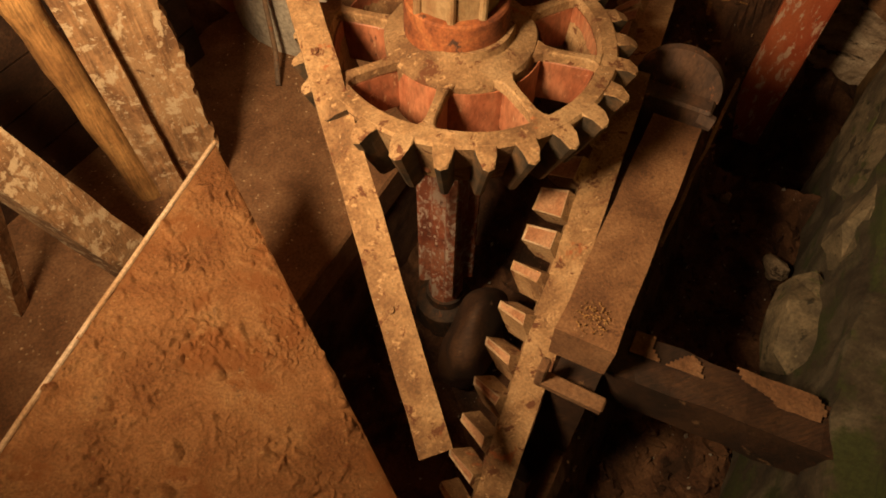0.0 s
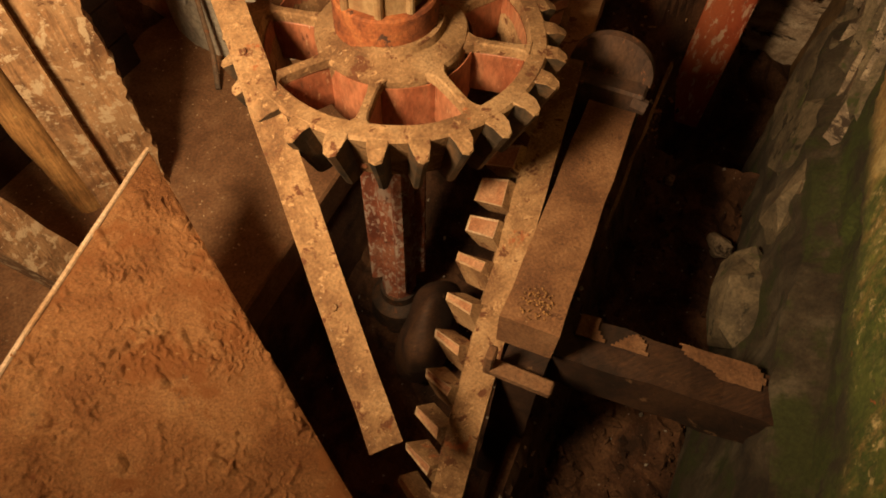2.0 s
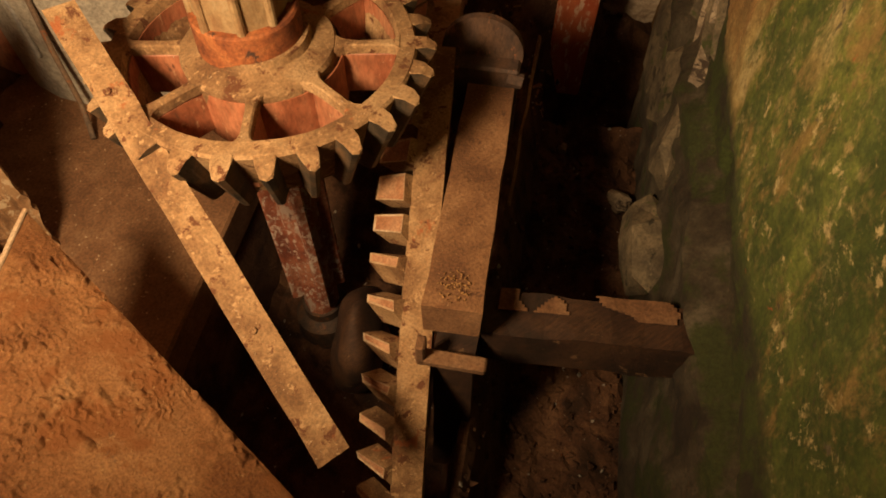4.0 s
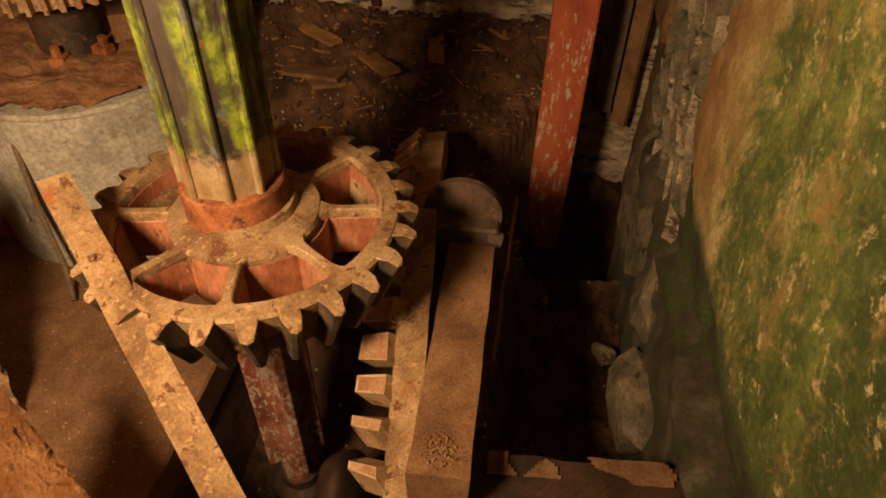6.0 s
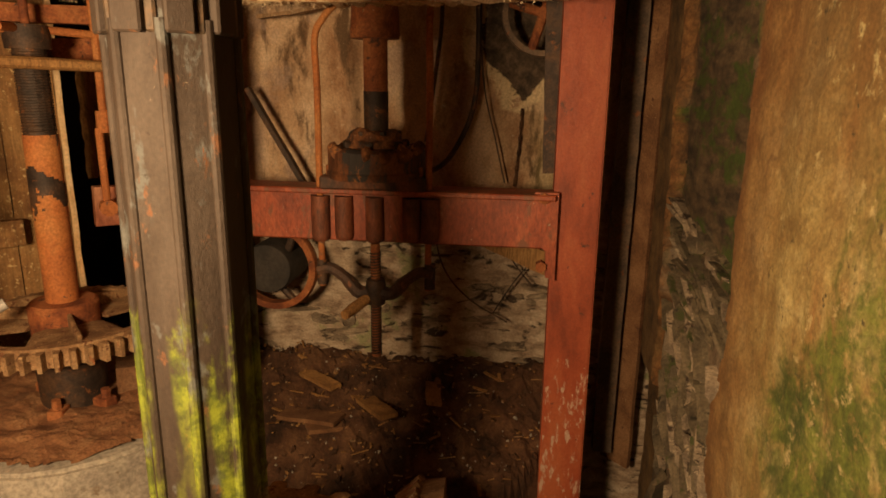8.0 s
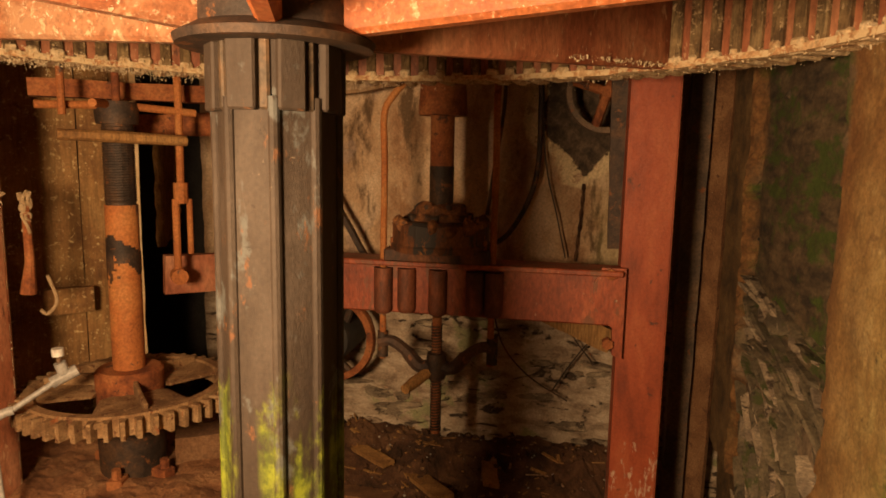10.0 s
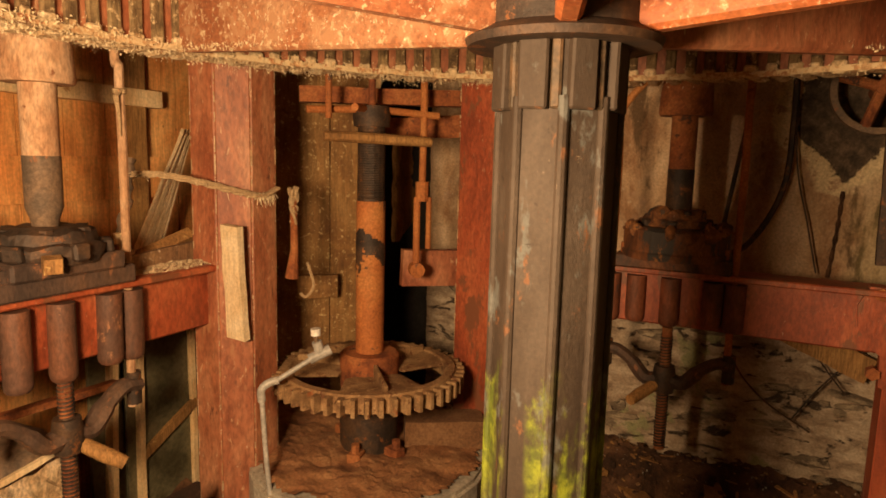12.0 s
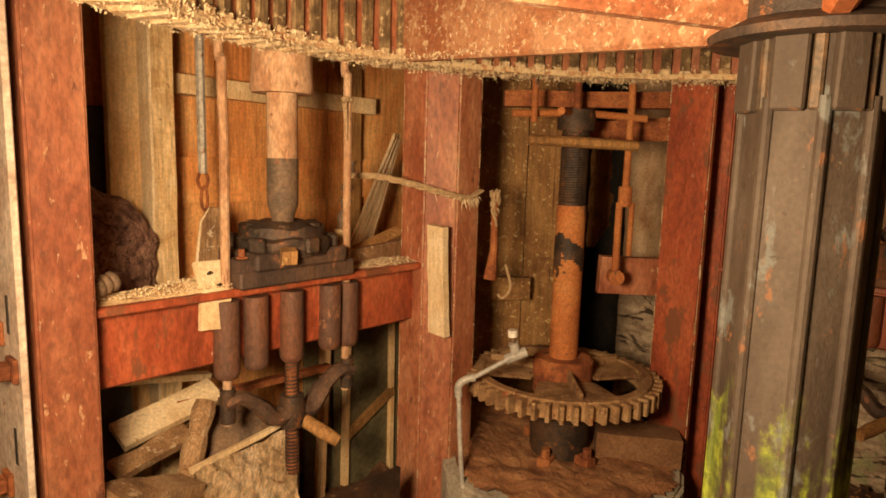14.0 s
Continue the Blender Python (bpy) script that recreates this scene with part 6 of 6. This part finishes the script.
for k in range(3):
    bm = bmesh.new()
    c = [(2.28, PY + r * math.cos(k * 2.1 + 0.4 - 1.6 * r), PZ + r * math.sin(k * 2.1 + 0.4 - 1.6 * r)) for r in (0.0, 0.1, 0.18, 0.25)]
    tube(bm, bent(c, 4), 0.024, 8)
    part("spoke", bm, IRON, t, "", True)
bm = bmesh.new()
lathe(bm, [(0, -0.16), (0.15, -0.16), (0.16, -0.14), (0.16, 0.2), (0, 0.2)], 28, pose(2.36, PY + 0.02, PZ, 0, 90, 0))
part("drum", bm, BLACK, t, "black drum behind the wheel", True)
t = thing("valve_wheel", None, "small rusty spoked wheel by the back wall", "wheel")
bm = bmesh.new()
lathe(bm, [(0.195, -0.02), (0.225, -0.02), (0.23, 0.02), (0.195, 0.02)], 40, pose(2.3, -0.89, 1.92, 0, 90, 0))
part("rim", bm, GREY, t, "", True)
for k in range(4):
    bm = bmesh.new()
    tube(bm, [(2.3, -0.89, 1.92), (2.3, -0.89 + 0.2 * math.cos(k * 1.57 + 0.3), 1.92 + 0.2 * math.sin(k * 1.57 + 0.3))], 0.026, 8)
    part("spoke", bm, RUST, t, "", True)
bm = bmesh.new()
rod(bm, 0.035, -0.32, 0.04, 14, 0, 0, pose(2.3, -0.89, 1.92, 0, -90, 0))
part("axle", bm, RUST, t, "", True)
for k, (pts, r) in enumerate((([(2.5, -0.5, 2.3), (2.5, -0.52, 1.8), (2.48, -0.5, 1.4), (2.45, -0.36, 1.1), (2.4, -0.2, 1.0)], 0.016),
                              ([(2.45, -0.3, 2.3), (2.45, -0.31, 1.9), (2.46, -0.26, 1.5), (2.45, -0.22, 1.2)], 0.012),
                              ([(2.5, -0.52, 2.3), (2.52, -0.55, 1.6), (2.52, -0.64, 1.2), (2.53, -0.7, 0.95)], 0.005),
                              ([(2.5, -0.25, 0.72), (2.5, -0.33, 0.4), (2.49, -0.5, 0.2), (2.5, -0.75, 0.05)], 0.005),
                              ([(2.5, -0.6, 0.72), (2.5, -0.78, 0.45), (2.5, -0.9, 0.3)], 0.005),
                              ([(2.5, -1.0, 0.6), (2.5, -0.8, 0.35), (2.5, -0.65, 0.1)], 0.005))):
    bar("cable", bent(pts, 6), r, IRON, "thin black cable hanging on the back wall", "cable", 6, "wall cables")
timber("roof_lath", (2.35, 0.75, 1.9), (2.35, 0.2, 1.98), 0.1, 0.02, OLDWOOD, "dusty boards lying under the floor above", "board", 0, 0.01)
timber("diagonal_stay", (2.35, 0.85, 1.5), (2.35, 0.5, 0.9), 0.05, 0.03, IRON, "dark diagonal iron stay", "stay", 0, 0.003)
timber("wall_iron", (2.1, -0.97, 1.08), (2.1, -0.93, 2.6), 0.05, 0.1, IRON, "dark flat iron upright beside the column", "iron bar", 0, 0.004)
upright("corner_board", (2.53, -1.5, -0.9), (2.53, -1.51, 2.9), 0.22, 0.03, 45, BEAMDUST, "brown damp board standing in the corner", "board", "", 0.006, 3)
timber("wall_post", (2.5, -1.4, -0.8), (2.5, -1.42, 2.8), 0.09, 0.12, GREY, "grey-brown damp upright timber in the corner", "post", 0, 0.006)
t = thing("gusset", None, "rounded red iron gusset bolting the beam to the column", "gusset")
bm = bmesh.new()
prism(bm, [(-0.02, 0.17), (-0.02, -0.3), (0.03, -0.28), (0.035, -0.14), (0.08, -0.1), (0.13, -0.02), (0.14, 0.08), (0.1, 0.17)], -0.03, 0.03, pose(1.875, -0.985, 0.84, 90, 0, 90))
part("plate", bm, DEEPRED, t)
for z in (0.98, 0.62):
    bm = bmesh.new()
    rod(bm, 0.03, 0, 0.05, 6, 0, 0, pose(1.82, -0.93, z, 0, 90, 0))
    part("bolt", bm, RUST, t)
timber("wall_plank", (2.5, -0.35, 0.72), (2.5, -1.0, 0.45), 0.14, 0.04, BROWNWOOD, "brown board sloping against the back wall", "board", 90, 0.01)
for k, (a, b, L1, w, rz) in enumerate(((2.2, 0.1, 0.55, 0.12, 40), (2.1, 0.45, 0.4, 0.16, 80), (2.3, -0.3, 0.35, 0.1, 10), (2.05, 0.3, 0.3, 0.1, 120), (2.35, 0.5, 0.4, 0.09, 60))):
    ob = junk("floor_board", (a, b, ground_height(Vector((a, b, 0))) + 0.035), (L1, w, 0.025), (6 * math.sin(k), 5 * math.cos(k), rz), BEAMDUST if k % 2 else BROWNWOOD,
              "broken board lying on the rubble", "board", 0.01, k)

# drip run below the lost plaster
bm = bmesh.new()
tube(bm, bent([(2.6, -0.79, 1.4), (2.602, -0.785, 1.25), (2.6, -0.775, 1.1), (2.602, -0.76, 0.92)], 5), [0.009 + 0.004 * math.sin(q * 2.3) for q in range(16)], 6, 0.4)
part("drip_run", bm, RUBBLE, bpy.data.objects["wall_back"], "dark drip run down the plaster")

timber("bearer", (1.34, 1.2, 0.07), (1.56, 0.84, 0.07), 0.17, 0.15, DIRT, "dusty timber bearer lying on the pedestal", "bearer", 0, 0.006)

# ---- pieces of walls and ground, last ----


def stone_mesh(seed, mat):
    bm = bmesh.new()
    bmesh.ops.create_cube(bm, size=1.0)
    bmesh.ops.subdivide_edges(bm, edges=bm.edges[:], cuts=1, use_grid_fill=True)
    for v in bm.verts:
        v.co *= 1.0 - 0.16 * (sum(abs(q) > 0.4 for q in v.co) - 1)
    worn(bm, 0.2, 1.7, seed)
    worn(bm, 0.1, 5.0, seed)
    me = bpy.data.meshes.new("stone")
    bm.to_mesh(me)
    bm.free()
    me.materials.append(mat)
    return me


STONES = [stone_mesh(k * 3.7, STONE) for k in range(8)]
SLATES = [stone_mesh(k * 2.9 + 40, SLATE) for k in range(8)]
rnd = random.Random(11)
back, right = bpy.data.objects["wall_back"], bpy.data.objects["wall_right"]


def lay(parent, m, me):
    ob = new("stone", me)
    ob.parent = parent
    ob.matrix_basis = m


z = -0.55
while z < 0.7:
    h = rnd.uniform(0.03, 0.1)
    y = 1.2
    while y > -1.35:
        w = rnd.uniform(0.06, 0.4)
        if rnd.random() < (0.4 if z < 0.4 else 0.2):
            lay(back, pose(2.675 + rnd.uniform(-0.03, 0.025), y - w / 2, z + h / 2 + rnd.uniform(-0.02, 0.02), rnd.uniform(-9, 9), rnd.uniform(-8, 8), rnd.uniform(-6, 6))
                @ Matrix.Diagonal((0.14, w * 1.02, h * rnd.uniform(0.7, 1.1), 1)), rnd.choice(STONES))
        y -= w
    z += h * 0.9
# dipping slivers of slate low in the bare band, larger mossy blocks above them
for _ in range(290):
    x, z = rnd.uniform(0.84, 1.92), -0.5 + 1.45 * rnd.random() ** 0.8
    w, h = rnd.uniform(0.14, 0.42), rnd.uniform(0.008, 0.032)
    dip = -50 + 38 * min(1.0, max(0.0, (z - 0.05) / 0.75))
    lay(right, pose(x, -1.65 + rnd.uniform(-0.06, 0.03), z, rnd.uniform(-22, 22), dip + rnd.gauss(0, 9), rnd.uniform(-14, 14))
        @ Matrix.Diagonal((w, rnd.uniform(0.06, 0.15), h, 1)), rnd.choice(STONES if rnd.random() < 0.35 else SLATES))
z = 0.9
while z < 2.75:
    h = rnd.uniform(0.09, 0.2)
    x = 0.86
    while x < 1.93:
        w = rnd.uniform(0.18, 0.5)
        if rnd.random() < 0.5:
            lay(right, pose(x + w / 2, -1.725 + rnd.uniform(-0.03, 0.02), z + h / 2 + 0.08 * (x - 1.3), rnd.uniform(-6, 6), rnd.uniform(-12, 4), rnd.uniform(-6, 6))
                @ Matrix.Diagonal((w * 0.98, 0.16, h * rnd.uniform(0.8, 1.0), 1)), rnd.choice(SLATES))
        x += w
    z += h
# slabs of the footing, and a pale squared block at its corner
for x, z, w, h, lean in ((1.5, -0.75, 0.5, 0.6, -14), (1.02, -0.72, 0.42, 0.5, -20), (0.62, -0.72, 0.3, 0.42, -12)):
    lay(right, pose(x, -1.6, z, 4, lean, 3) @ Matrix.Diagonal((w, 0.18, h, 1)), rnd.choice(SLATES))
lay(right, pose(0.32, -1.55, -1.08, 0, 4, 6) @ Matrix.Diagonal((0.42, 0.24, 0.34, 1)), SLATES[2])


def rubble(name, n, region, size, mat, label, seed):
    """Many small broken stones strewn on the ground."""
    r = random.Random(seed)
    verts, faces = [], []
    for _ in range(n):
        x, y = r.uniform(*region[0]), r.uniform(*region[1])
        s = size[0] + (size[1] - size[0]) * r.random() ** 3
        m = pose(x, y, ground_height(Vector((x, y, 0))) + 0.3 * s, r.uniform(0, 360), r.uniform(0, 360), r.uniform(0, 360))
        k = len(verts)
        for q in ((1, 0, 0), (-1, 0.1, 0), (0, 0.8, 0.1), (0.1, -0.9, 0), (0, 0, 0.6), (0, 0.1, -0.6)):
            verts.append(m @ (Vector(q) * s * r.uniform(0.5, 1.1)))
        for f in ((0, 2, 4), (2, 1, 4), (1, 3, 4), (3, 0, 4), (2, 0, 5), (1, 2, 5), (3, 1, 5), (0, 3, 5)):
            faces.append([k + i for i in f])
    me = bpy.data.meshes.new(name)
    me.from_pydata(verts, [], faces)
    me.materials.append(mat)
    ob = new(name, me)
    ob.matrix_world = MILL
    return tagged(ob, label, "rubble", "", "stuff")


for k, (x, y, sx, sy, sz) in enumerate(((1.2, -1.14, 0.06, 0.05, 0.06), (0.83, -1.46, 0.14, 0.1, 0.1))):
    ob = new("loose_stone", STONES[k])
    ob.matrix_world = MILL @ pose(x, y, ground_height(Vector((x, y, 0))) + 0.4 * sz, 8 * k, 5, 37 * k) @ Matrix.Diagonal((sx, sy, sz, 1))
    tagged(ob, "pale angular stone lying on the dirt floor", "stone", "loose stones")
rubble("rubble", 1500, ((1.0, 2.6), (-1.5, 1.2)), (0.006, 0.05), RUBBLE, "broken stones and dirt clods below the back wall", 1)
rubble("rubble", 900, ((-1.2, 1.2), (-1.55, -0.85)), (0.005, 0.045), RUBBLE, "broken stones along the damp wall", 2)
def litter(name, n, region, mat, label, seed):
    """Flat chips and splinters strewn on the ground."""
    r = random.Random(seed)
    verts, faces = [], []
    for _ in range(n):
        x, y = r.uniform(*region[0]), r.uniform(*region[1])
        a, w, h = 0.006 + 0.06 * r.random() ** 4, 0.004 + 0.014 * r.random() ** 2, 0.003
        m = pose(x, y, ground_height(Vector((x, y, 0))) + 0.012, r.uniform(-22, 22), r.uniform(-22, 22), r.uniform(0, 360))
        k = len(verts)
        verts += [m @ Vector((sx * a, sy * w * r.uniform(0.5, 1.0), sz * h)) for sz in (-1, 1) for sx, sy in ((-1, -1), (1, -1), (1, 1), (-1, 1))]
        faces += [[k + i for i in f] for f in ((3, 2, 1, 0), (4, 5, 6, 7), (0, 1, 5, 4), (1, 2, 6, 5), (2, 3, 7, 6), (3, 0, 4, 7))]
    me = bpy.data.meshes.new(name)
    me.from_pydata(verts, [], faces)
    me.materials.append(mat)
    ob = new(name, me)
    ob.matrix_world = MILL
    return tagged(ob, label, "litter", "", "stuff")


litter("litter", 420, ((1.2, 2.58), (-1.0, 1.2)), BROWNWOOD, "brown wood chips and leaf litter on the ground", 6)
litter("litter", 110, ((1.2, 2.58), (-1.0, 1.2)), OLDWOOD, "grey wood chips on the ground", 7)
r8 = random.Random(8)
verts, faces = [], []
for _ in range(1100):
    s = 0.0015 + 0.006 * r8.random() ** 3
    m = pose(r8.uniform(-1.4, 0.6), r8.uniform(0.4, 1.6), -0.889, 0, 0, r8.uniform(0, 360))
    k = len(verts)
    verts += [m @ (Vector(q) * s * r8.uniform(0.6, 1.3)) for q in ((1, 0, 0), (0, 1, 0), (-1, 0.1, 0), (0, -1, 0), (0, 0, 0.9))]
    faces += [[k + i for i in f] for f in ((0, 1, 4), (1, 2, 4), (2, 3, 4), (3, 0, 4), (3, 2, 1, 0))]
me = bpy.data.meshes.new("grit")
me.from_pydata(verts, [], faces)
me.materials.append(LIME)
ob = new("grit", me)
ob.matrix_world = MILL
tagged(ob, "pale grit scattered on the dusty floor", "grit", "", "stuff")
rubble("rubble", 500, ((1.0, 2.6), (-1.5, 1.2)), (0.004, 0.02), CONCRETE, "pale mortar crumbs among the rubble", 3)
rubble("rubble", 400, ((-1.2, 0.9), (-1.55, 0.3)), (0.004, 0.02), CONCRETE, "pale mortar crumbs in the pit", 4)
